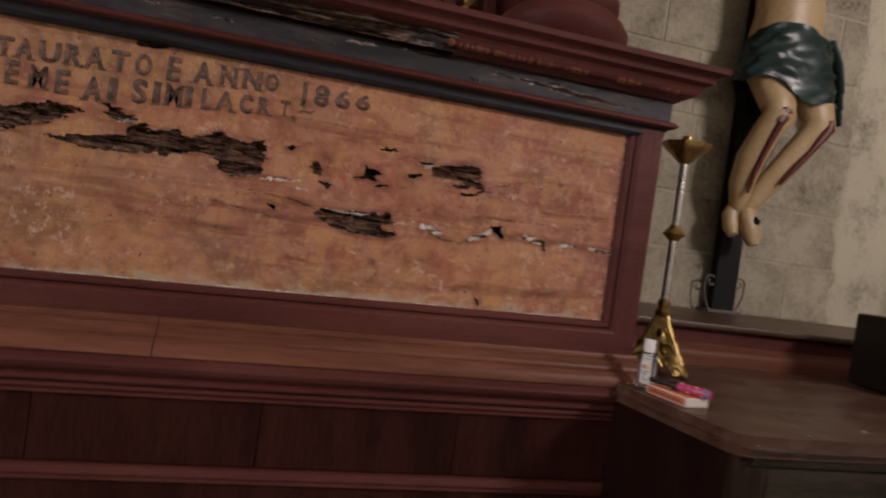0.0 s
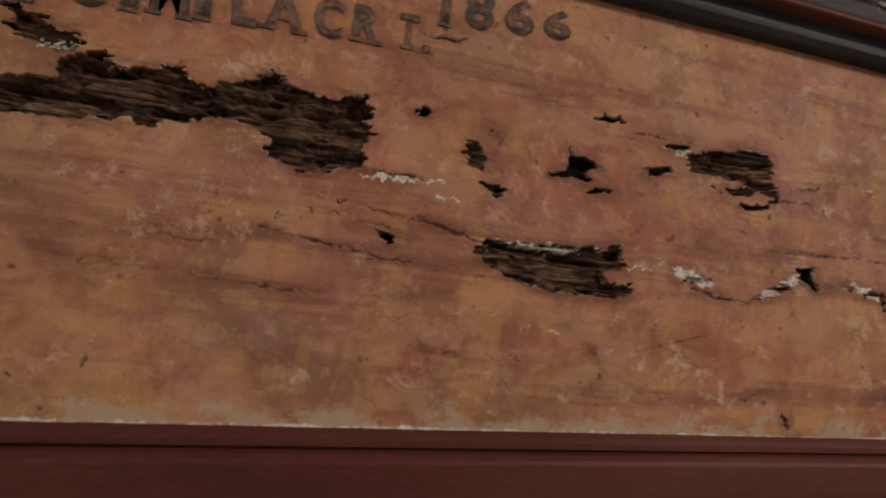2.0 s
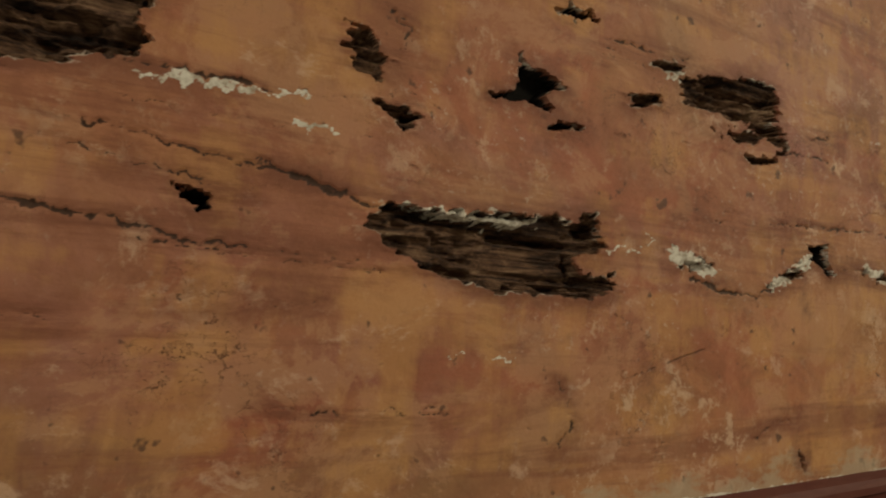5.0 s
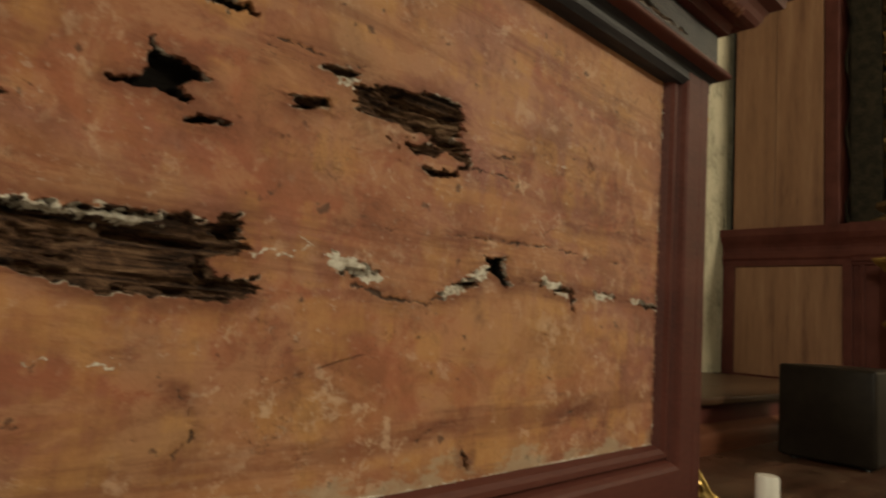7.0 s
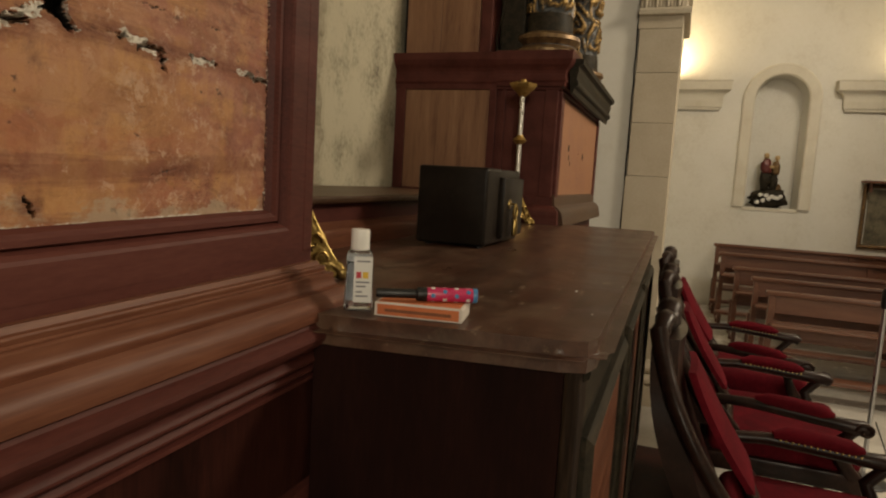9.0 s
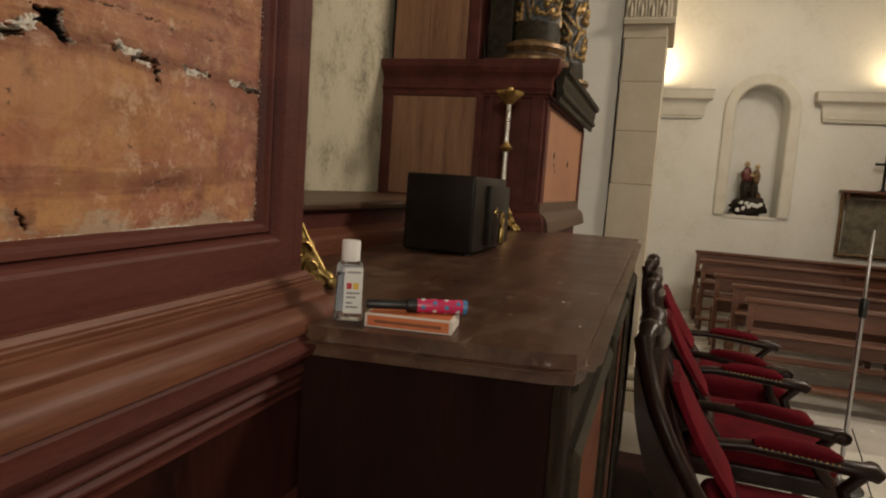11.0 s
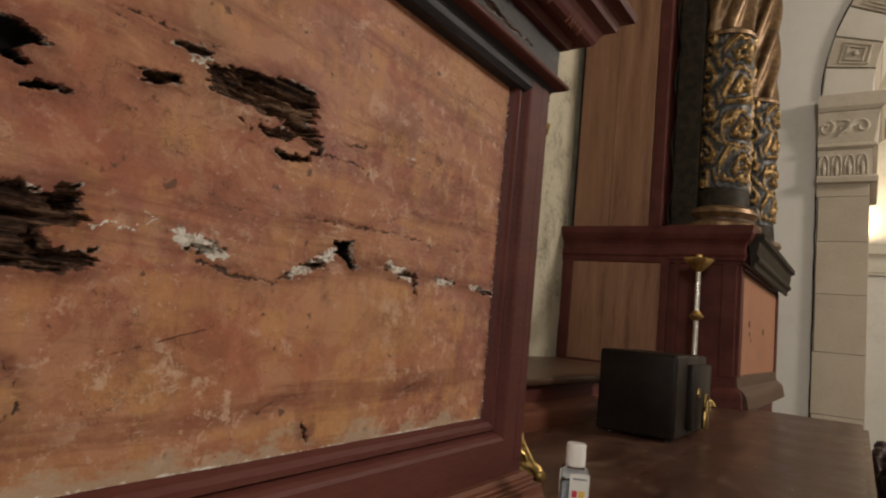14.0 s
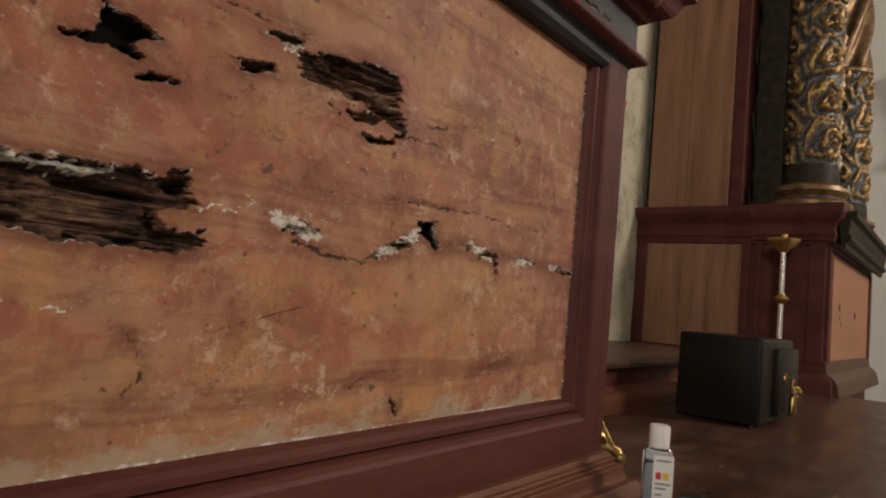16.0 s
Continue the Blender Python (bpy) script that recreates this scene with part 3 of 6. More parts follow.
# ---------------------------------------------------------------- retable, first pedestal with the inscribed panel
LX0, LX1 = -0.86, 0.93
ped_l = thing("altar_pedestal", "oxblood painted altar pedestal with a damaged ochre inscription panel", "altar pedestal")
part("core", block(LX0 + 0.02, LX1 - 0.012, PY + 0.075, BACK, 0.0, 1.93), M_DARK, ped_l)
rng = np.random.default_rng(7)
LATTICE = rng.random((256, 256))


def vnoise(u, v):
    """Smooth lattice noise, 0 to 1."""
    i, j = np.floor(u).astype(int), np.floor(v).astype(int)
    f, g = u - i, v - j
    f, g = f * f * (3 - 2 * f), g * g * (3 - 2 * g)
    a, b = LATTICE[i % 256, j % 256], LATTICE[(i + 1) % 256, j % 256]
    c, d = LATTICE[i % 256, (j + 1) % 256], LATTICE[(i + 1) % 256, (j + 1) % 256]
    return (a * (1 - f) + b * f) * (1 - g) + (c * (1 - f) + d * f) * g


def fbm(u, v, n=4):
    return sum(vnoise(u * 2 ** k + 17 * k, v * 2 ** k + 31 * k) / 2 ** (k + 1) for k in range(n)) / (1 - 0.5 ** n)


def strokes(x, z, chains, best=None):
    """How far inside chains of (x, z, radius in mm) each place lies, in mm; negative outside."""
    best = np.full(x.shape, -60.0) if best is None else best
    for chain in chains:
        pairs = list(zip(chain, chain[1:])) or [(chain[0], chain[0])]
        for (ax, az, ar), (bx, bz, br) in pairs:
            reach = 0.06
            sel = (x > min(ax, bx) - reach) & (x < max(ax, bx) + reach) & (z > min(az, bz) - reach) & (z < max(az, bz) + reach)
            px, pz = x[sel] - ax, z[sel] - az
            dx, dz = bx - ax, bz - az
            h = np.clip((px * dx + pz * dz) / max(dx * dx + dz * dz, 1e-9), 0, 1)
            inside = ar + (br - ar) * h - 1000 * np.hypot(px - h * dx, pz - h * dz)
            best[sel] = np.maximum(best[sel], inside)
    return best


def outline(x, z, pts, best):
    """How far inside a closed outline each place lies, in mm; the larger of this and best."""
    px, pz = np.array([p[0] for p in pts]) / 1000, np.array([p[1] for p in pts]) / 1000
    sel = (x > px.min() - 0.03) & (x < px.max() + 0.03) & (z > pz.min() - 0.03) & (z < pz.max() + 0.03)
    u, v = x[sel], z[sel]
    far, odd = np.full(u.shape, 1.0), np.zeros(u.shape, bool)
    for ax, az, bx, bz in zip(px, pz, np.roll(px, -1), np.roll(pz, -1)):
        dx, dz = bx - ax, bz - az
        h = np.clip(((u - ax) * dx + (v - az) * dz) / max(dx * dx + dz * dz, 1e-12), 0, 1)
        far = np.minimum(far, np.hypot(u - ax - h * dx, v - az - h * dz))
        if abs(dz) > 1e-9:
            odd ^= ((az > v) != (bz > v)) & (u < ax + (v - az) * dx / dz)
    best[sel] = np.maximum(best[sel], np.where(odd, far, -far) * 1000)
    return best


# where the paint and gesso have fallen from rotten wood, in mm
LONG_LOSS = [(-460, 1548), (-368, 1562), (-333, 1569), (-308, 1574), (-301, 1591), (-266, 1602), (-260, 1587), (-204, 1602), (-198, 1591), (-177, 1582), (-168, 1592), (-143, 1599), (-124, 1612), (-106, 1598), (-68, 1595), (-27, 1609), (-22, 1591), (-32, 1580), (-20, 1577), (-27, 1558), (-25, 1535), (-54, 1525), (-78, 1516), (-103, 1528), (-120, 1537), (-119, 1548), (-144, 1560), (-193, 1551), (-225, 1538), (-235, 1546), (-298, 1538), (-364, 1533)]
LOWER_LOSS = [(102, 1468), (115, 1479), (136, 1477), (189, 1483), (241, 1487), (254, 1481), (255, 1491), (271, 1492), (275, 1476), (273, 1467), (246, 1458), (257, 1448), (286, 1448), (287, 1441), (265, 1434), (224, 1430), (170, 1435), (125, 1447), (103, 1458)]
UPPER_LOSS = [(352, 1611), (387, 1618), (435, 1624), (469, 1623), (474, 1606), (463, 1594), (482, 1591), (474, 1584), (446, 1583), (425, 1588), (396, 1588), (357, 1592)]
STAR_PIT = [(198, 1594), (203, 1584), (215, 1583), (229, 1581), (239, 1575), (227, 1573), (218, 1565), (228, 1561), (228, 1555), (218, 1557), (208, 1560), (178, 1557), (177, 1559), (196, 1564), (199, 1573)]
FORK_PIT = [(511, 1493), (528, 1492), (544, 1497), (543, 1483), (553, 1469), (544, 1467), (535, 1477), (516, 1480), (520, 1486)]
GREAT_LOSSES = [
    [(-0.58, 1.560, 20), (-0.476, 1.588, 24), (-0.43, 1.603, 14), (-0.395, 1.61, 4)],
    [(-0.345, 1.624, 7), (-0.325, 1.609, 8), (-0.295, 1.606, 7)],
]
MIDDLE_LOSSES = [
    [(0.323, 1.616, 4), (0.35, 1.618, 3)],
    [(0.303, 1.579, 5), (0.331, 1.59, 4)],
    [(0.084, 1.573, 7), (0.095, 1.56, 9)],
    [(0.097, 1.538, 1.5), (0.117, 1.531, 7)],
    [(-0.294, 1.769, 9), (-0.259, 1.772, 12)],
]
PITS = [
    [(0.223, 1.546, 1.1), (0.251, 1.551, 2)],
    [(-0.004, 1.471, 2), (0.009, 1.467, 4.5)],
    [(0.23, 1.63, 2), (0.244, 1.633, 4.5), (0.262, 1.634, 1.5)],
    [(0.652, 1.463, 1.5), (0.659, 1.455, 3.5)],
    [(0.503, 1.312, 3), (0.507, 1.301, 2)],
    [(0.027, 1.599, 4.5), (0.034, 1.604, 2)],
]
CRACKS = [
    [(-0.05, 1.532, 1), (0.033, 1.532, 1.1), (0.097, 1.539, 1.0)],
    [(0.03, 1.494, 0.5), (0.073, 1.48, 0.8), (0.102, 1.475, 1.4)],
    [(0.367, 1.453, 1.5), (0.405, 1.445, 1.5), (0.446, 1.443, 1.1), (0.481, 1.458, 1.2), (0.52, 1.478, 1)],
    [(0.483, 1.572, 1.2), (0.549, 1.574, 1.3)],
    [(0.498, 1.585, 0.8), (0.556, 1.599, 0.8), (0.60, 1.612, 0.9)],
    [(0.352, 1.497, 0.5), (0.442, 1.505, 0.7), (0.599, 1.515, 1.0), (0.752, 1.513, 0.8)],
    [(0.26, 1.623, 0.7), (0.314, 1.623, 1.0), (0.36, 1.627, 1.0)],
    [(0.557, 1.472, 0.8), (0.62, 1.480, 0.9), (0.70, 1.471, 1.0), (0.84, 1.468, 1.3)],
    [(0.121, 1.357, 0.7), (0.163, 1.356, 0.6)],
    [(-0.60, 1.536, 1.5), (-0.48, 1.549, 1.0)],
    [(-0.02, 1.446, 0.6), (0.05, 1.438, 0.8), (0.11, 1.438, 0.7)],
    [(-0.08, 1.515, 0.7), (0.02, 1.511, 1.0), (0.10, 1.517, 0.9)],
    [(-0.06, 1.487, 0.7), (0.03, 1.474, 0.9)],
    [(0.17, 1.645, 0.6), (0.20, 1.652, 0.9), (0.22, 1.648, 0.6)],
]
FINE_CRACKS = [
    [(0.13, 1.655, 0.8), (0.155, 1.645, 1.0), (0.19, 1.64, 0.8)],
    [(0.24, 1.625, 0.6), (0.265, 1.622, 0.8), (0.29, 1.612, 0.8), (0.318, 1.609, 0.9)],
    [(-0.06, 1.50, 0.8), (-0.01, 1.494, 0.9), (0.06, 1.486, 1.2), (0.10, 1.476, 1.6)],
    [(-0.12, 1.462, 0.6), (-0.05, 1.455, 1.0), (0.0, 1.447, 1.0), (0.055, 1.443, 0.8), (0.10, 1.442, 0.6)],
    [(0.24, 1.375, 0.6), (0.255, 1.35, 0.9), (0.24, 1.33, 0.6)],
    [(0.05, 1.362, 0.6), (0.09, 1.358, 0.8), (0.15, 1.361, 0.6)],
    [(0.44, 1.33, 0.6), (0.47, 1.342, 0.8), (0.50, 1.338, 0.6)],
    [(-0.02, 1.42, 0.5), (0.03, 1.415, 0.8), (0.07, 1.419, 0.5)],
    [(0.10, 1.60, 0.6), (0.12, 1.585, 0.9), (0.112, 1.56, 0.7)],
    [(0.26, 1.612, 0.6), (0.30, 1.600, 0.8), (0.36, 1.602, 0.7)],
    [(0.62, 1.335, 0.6), (0.70, 1.35, 0.6)],
    [(-0.30, 1.42, 0.6), (-0.16, 1.41, 0.8), (-0.05, 1.405, 0.6)],
    [(0.20, 1.323, 0.6), (0.223, 1.35, 0.7)],
    [(0.64, 1.545, 0.7), (0.75, 1.553, 0.8), (0.84, 1.548, 0.7)],
]
GESSO = [
    [(-0.029, 1.527, 1.5), (-0.001, 1.528, 2.2), (0.025, 1.528, 1.8), (0.058, 1.534, 1)],
    [(0.055, 1.514, 2.3), (0.074, 1.516, 2.3)],
    [(0.125, 1.479, 1.2), (0.159, 1.477, 2.4), (0.19, 1.478, 4), (0.225, 1.481, 2.2)],
    [(0.334, 1.608, 3), (0.353, 1.613, 3)],
    [(0.28, 1.467, 1.5), (0.31, 1.470, 1)],
    [(0.319, 1.484, 2), (0.323, 1.476, 1)],
    [(0.345, 1.472, 4), (0.366, 1.466, 5.5), (0.385, 1.462, 3.5)],
    [(0.463, 1.452, 2.5), (0.504, 1.473, 4.8), (0.516, 1.480, 3.5)],
    [(0.549, 1.471, 2.2), (0.552, 1.467, 1.5)],
    [(0.606, 1.477, 4), (0.640, 1.474, 3.2)],
    [(0.70, 1.472, 3.5), (0.737, 1.473, 3)],
    [(0.78, 1.472, 2), (0.835, 1.467, 2)],
    [(0.16, 1.391, 2)],
    [(0.191, 1.39, 1.4), (0.201, 1.39, 1.7)],
    [(0.628, 1.606, 2.5)],
    [(-0.32, 1.60, 2), (-0.29, 1.607, 2)],
]


SPLINTERED = [
    [(0.392, 1.577, 3), (0.43, 1.575, 7), (0.478, 1.577, 9)],
    [(0.435, 1.562, 7), (0.466, 1.564, 7)],
    [(0.345, 1.470, 5), (0.368, 1.465, 7), (0.388, 1.461, 4)],
    [(0.463, 1.452, 3), (0.500, 1.470, 7)],
    [(0.602, 1.478, 5), (0.655, 1.468, 6)],
    [(0.70, 1.472, 4), (0.74, 1.472, 4)],
    [(0.80, 1.470, 3), (0.838, 1.466, 3)],
]


def relief_sheet(name, x, y, z, attributes, material):
    """A fine grid of places as one mesh, with a value for each place under each attribute's name."""
    nx, nz = x.shape
    me = bpy.data.meshes.new(name)
    me.vertices.add(nx * nz)
    me.vertices.foreach_set("co", np.stack([x, y, z], -1).astype(np.float32).ravel())
    k = np.arange(nx * nz).reshape(nx, nz)
    quads = np.stack([k[:-1, :-1], k[1:, :-1], k[1:, 1:], k[:-1, 1:]], -1).reshape(-1, 4)
    me.loops.add(quads.size)
    me.loops.foreach_set("vertex_index", quads.astype(np.int32).ravel())
    me.polygons.add(len(quads))
    me.polygons.foreach_set("loop_start", np.arange(0, quads.size, 4, dtype=np.int32))
    broken = np.clip(attributes["loss"], -20, 30)[:-1, :-1].ravel() > -1.5
    me.polygons.foreach_set("use_smooth", ~broken)
    me.update(calc_edges=True)
    for key, values in attributes.items():
        me.attributes.new(key, "FLOAT", "POINT").data.foreach_set("value", np.clip(values, -20, 30).astype(np.float32).ravel())
    me.materials.append(material)
    ob = new(name, me)
    ob.parent = ped_l
    return ob


def damaged_panel():
    """The painted sheet as one fine relief: losses sink into fibrous wood, their rims lift."""
    xs, zs = np.arange(-0.80, 0.853, 0.00125), np.arange(1.255, 1.802, 0.00125)
    x, z = np.meshgrid(xs, zs, indexing="ij")
    ragged = (vnoise(x * 14, z * 330) - 0.5) * 0.016 + (fbm(x * 90, z * 420, 4) - 0.5) * 0.026
    lift = (fbm(x * 170, z * 260, 4) - 0.5) * 0.011 + (fbm(x * 26, z * 40, 3) - 0.5) * 0.014
    soft_x, soft_z = (fbm(x * 150, z * 300, 4) - 0.5) * 0.016, (fbm(x * 200 + 40, z * 200 + 9, 4) - 0.5) * 0.010
    broken = 2.4 * fbm(x * 45, z * 45, 3)
    loss = strokes(x + ragged, z + lift, GREAT_LOSSES)
    loss = strokes(x + ragged * 0.7, z + lift * 0.6, MIDDLE_LOSSES, loss)
    for shape in (LONG_LOSS, LOWER_LOSS, UPPER_LOSS):
        loss = outline(x + ragged * 0.75, z + lift * 0.8, shape, loss)
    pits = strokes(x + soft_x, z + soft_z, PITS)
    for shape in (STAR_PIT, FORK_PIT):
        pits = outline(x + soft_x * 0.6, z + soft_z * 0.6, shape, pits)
    crack = strokes(x + soft_x, z + soft_z * 0.8, CRACKS + FINE_CRACKS) + 0.9 - broken
    gesso = strokes(x + soft_x * 1.4, z + soft_z * 1.4, GESSO)
    # splintered places: slivers of bare wood between curls of gesso
    frayed = strokes(x + soft_x, z + soft_z, SPLINTERED)
    sliver = fbm(x * 55 + 3, z * 190, 4)
    loss = np.maximum(loss, np.minimum(frayed, (sliver - 0.52) * 70))
    chalky = strokes(x + soft_x, z + soft_z, SPLINTERED[2:])
    gesso = np.maximum(gesso, np.minimum(chalky, (0.45 - sliver) * 60))
    # ragged gap beside the stile, and bare gesso along the foot
    loss = strokes(x + soft_x * 0.5, z, [[(0.8400, 1.296, 1.3), (0.8400, 1.80, 1.7)]], loss)
    gesso = np.maximum(gesso, strokes(x, z + soft_z * 0.5, [[(0.84, 1.2965, 1.2), (-0.80, 1.2665, 1.8)]]) + 2.0 - 4.6 * fbm(x * 22, z * 5, 4))
    fibre = fbm(x * 9, z * 260, 4)
    chunk = fbm(x * 30, z * 90, 4)
    step = np.clip(loss / 1.3, 0, 1)
    y = PY + step * (0.0020 + 0.002 * np.clip(loss / 14, 0, 1) + 0.006 * np.clip(fibre * 1.8 - 0.4, 0, 1) + 0.016 * np.clip(chunk * 3.4 - 1.6, 0, 1))
    y += np.clip(pits / 1.0 + 0.4, 0, 1) * 0.014
    y += np.clip(crack / 0.8 + 0.2, 0, 1) * 0.0018
    near = np.maximum(loss, pits)
    y -= 0.0016 * np.exp(-np.abs(near + 1.2) / 2.5) * (near < 0) * fbm(x * 40, z * 40, 2)
    y -= np.clip(gesso / 2, 0, 1) * 0.0007
    y += 0.0010 * (fbm(x * 9, z * 12, 4) - 0.5)
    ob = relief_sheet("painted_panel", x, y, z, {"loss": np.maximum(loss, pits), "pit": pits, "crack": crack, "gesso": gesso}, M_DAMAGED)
    return tagged(ob, "flaking ochre painted panel with holes of rotten wood")


damaged_panel()
SERIF = {"I": (0.5,), "1": (0.5,), "T": (0.5,), "R": (0.14, 0.86), "A": (0.08, 0.92), "M": (0.1, 0.9), "N": (0.12, 0.9)}


def letters(name, text, xs, zs):
    """Painted capitals set between given lefts and rights, on a slightly rising line."""
    bm = bmesh.new()
    for ch, (x0, x1), (z0, z1) in zip(text, xs, zs):
        cu = bpy.data.curves.new("letter", "FONT")
        cu.body, cu.size, cu.offset, cu.resolution_u = ch, 1.0, 0.035, 3
        ob = bpy.data.objects.new("letter", cu)
        scene.collection.objects.link(ob)
        me = bpy.data.meshes.new_from_object(ob.evaluated_get(bpy.context.evaluated_depsgraph_get()))
        co = np.array([v.co for v in me.vertices])
        lo, hi = co.min(0), co.max(0)
        for v in me.vertices:
            u, w = (v.co.x - lo[0]) / (hi[0] - lo[0]), (v.co.y - lo[1]) / (hi[1] - lo[1])
            v.co = (x0 + (x1 - x0) * u, PY - 0.0016, z0 + (z1 - z0) * w)
        bm.from_mesh(me)
        bpy.data.objects.remove(ob)
        for s in SERIF.get(ch, ()):
            half = 0.0075
            c = x0 + (x1 - x0) * s
            for zz in ([z0, z1 - 0.004] if ch in "IN1" else [z0]):
                q = [bm.verts.new((c + sx * half, PY - 0.0020, zz + dz)) for sx, dz in ((-1, 0), (1, 0), (1, 0.004), (-1, 0.004))]
                bm.faces.new(q)
    r = bmesh.ops.extrude_face_region(bm, geom=bm.faces[:])
    for v in r["geom"]:
        if isinstance(v, bmesh.types.BMVert):
            v.co.y += 0.0018
    return part(name, bm, M_LETTER, ped_l, "worn black painted lettering")


def line(text, starts, ends, base, top):
    """Lefts and rights in thousandths; base and top heights run from the first letter to the last."""
    n = len(starts)
    xs = [(a / 1000, b / 1000) for a, b in zip(starts, ends)]
    zs = [(base[0] + (base[1] - base[0]) * i / (n - 1), top[0] + (top[1] - top[0]) * i / (n - 1)) for i in range(n)]
    letters("inscription", text, xs, zs)


line("TAURATO", (-556, -521, -479, -433, -396, -348, -302), (-524, -489, -441, -400, -359, -313, -270), (1.688, 1.699), (1.729, 1.745))
line("EANNO", (-240, -188, -134, -89, -43), (-213, -150, -100, -50, -14), (1.699, 1.715), (1.750, 1.755))
line("1866", (39, 65, 111, 157), (48, 98, 145, 190), (1.697, 1.711), (1.752, 1.746))
line("EME", (-533, -491, -444), (-509, -459, -419), (1.637, 1.634), (1.684, 1.682))
line("AI", (-393, -346), (-357, -330), (1.629, 1.634), (1.680, 1.685))
line("SIMILACRT", (-302, -262, -238, -199, -166, -137, -89, -51, -4), (-272, -247, -204, -185, -144, -99, -62, -23, 16), (1.641, 1.664), (1.692, 1.702))
part("inscription", tube([(-0.232, PY - 0.0008, 1.756), (-0.222, PY - 0.0008, 1.764)], [0.003, 0.0015], 6), M_LETTER, ped_l, "worn black painted accent")
part("inscription", block(0.022, 0.030, PY - 0.0016, PY, 1.664, 1.672, 0.002), M_LETTER, ped_l, "worn black painted full stop")
part("inscription", tube([(0.035, PY - 0.0008, 1.682), (0.045, PY - 0.0008, 1.687), (0.057, PY - 0.0008, 1.685), (0.07, PY - 0.0008, 1.690)], [0.001, 0.003, 0.003, 0.001], 6), M_LETTER, ped_l, "worn black painted flourish")
FRAME = [(-0.004, 0.028), (-0.004, 0.001), (0.001, -0.008), (0.006, -0.012), (0.012, -0.012), (0.015, -0.006), (0.018, -0.015), (0.022, -0.020), (0.026, -0.022)]
part("stile", sweep([(0.845, PY, 1.80), (0.845, PY, 1.2935), (LX0, PY, 1.262)], FRAME + [(0.060, -0.022), (0.060, 0.07)], (0, 1, 0)), M_RED, ped_l)
part("outer_stile", block(0.845 + 0.0585, LX1, PY - 0.0225, PY + 0.07, 1.235, 1.80, 0.003), M_RED, ped_l)
part("bottom_rail", block(LX0, LX1 - 0.0005, PY - 0.0212, PY + 0.05, 1.18, 1.246), M_RED, ped_l)


def leaning(bm):
    """The old moulding has sunk a little towards its far end."""
    for v in bm.verts:
        v.co.z += 0.012 * (min(v.co.x, LX1) - LX1)
    return bm


foot_path = [(LX0, PY - 0.02, 0), (LX1, PY - 0.02, 0), (LX1, BACK, 0)]
BASE = curve_prof([(0.0, 1.220), (0.008, 1.219), (0.011, 1.213, -0.4), (0.016, 1.205), (0.018, 1.203, -0.4), (0.026, 1.195), (0.027, 1.191, 0.25), (0.040, 1.181), (0.043, 1.178, -0.10), (0.056, 1.154), (0.057, 1.147), (0.0, 1.1468)])
smooth(part("base_moulding", leaning(sweep(foot_path, BASE)), M_MOULD, ped_l, "warm varnished wood moulding"), 25)
ROLLS = curve_prof([(0.0, 1.1465), (0.050, 1.1462), (0.055, 1.140, -0.45), (0.062, 1.114), (0.048, 1.108), (0.044, 1.100), (0.047, 1.098, -0.4), (0.047, 1.085), (0.037, 1.083), (0.039, 1.080, -0.4), (0.039, 1.067), (0.046, 1.066), (0.046, 1.061), (0.0, 1.058)])
smooth(part("lower_moulding", leaning(sweep(foot_path, ROLLS)), M_RED, ped_l, "dark oxblood rolls under the moulding"), 25)
part("joint", leaning(sweep([(-0.19, PY - 0.0204, 0), (-0.188, PY - 0.0204, 0)], BASE)), M_DARK, ped_l, "dark joint in the moulding")
part("dado", block(LX0, 0.9, 1.40, 1.46, 0.0, 1.075, 0.002), M_DARK, ped_l)
edge_path = [(LX0, PY - 0.02, 0), (LX1, PY - 0.02, 0), (LX1, BACK, 0)]
part("cove", sweep(edge_path, curve_prof([(-0.03, 1.768), (-0.004, 1.771), (0.002, 1.778, -0.25), (0.012, 1.797), (-0.03, 1.797)])), M_BLUE, ped_l, "flaking dark blue cove")
smooth(part("bead", sweep(edge_path, curve_prof([(-0.03, 1.796), (0.012, 1.796, 0.55), (0.016, 1.814), (-0.03, 1.814)], 8)), M_RED, ped_l, "rounded red-brown bead"), 50)
part("frieze", sweep(edge_path, [(-0.03, 1.813), (0.003, 1.813), (0.001, 1.864), (-0.03, 1.864)]), M_BLUE, ped_l, "flaking blue-black frieze band")


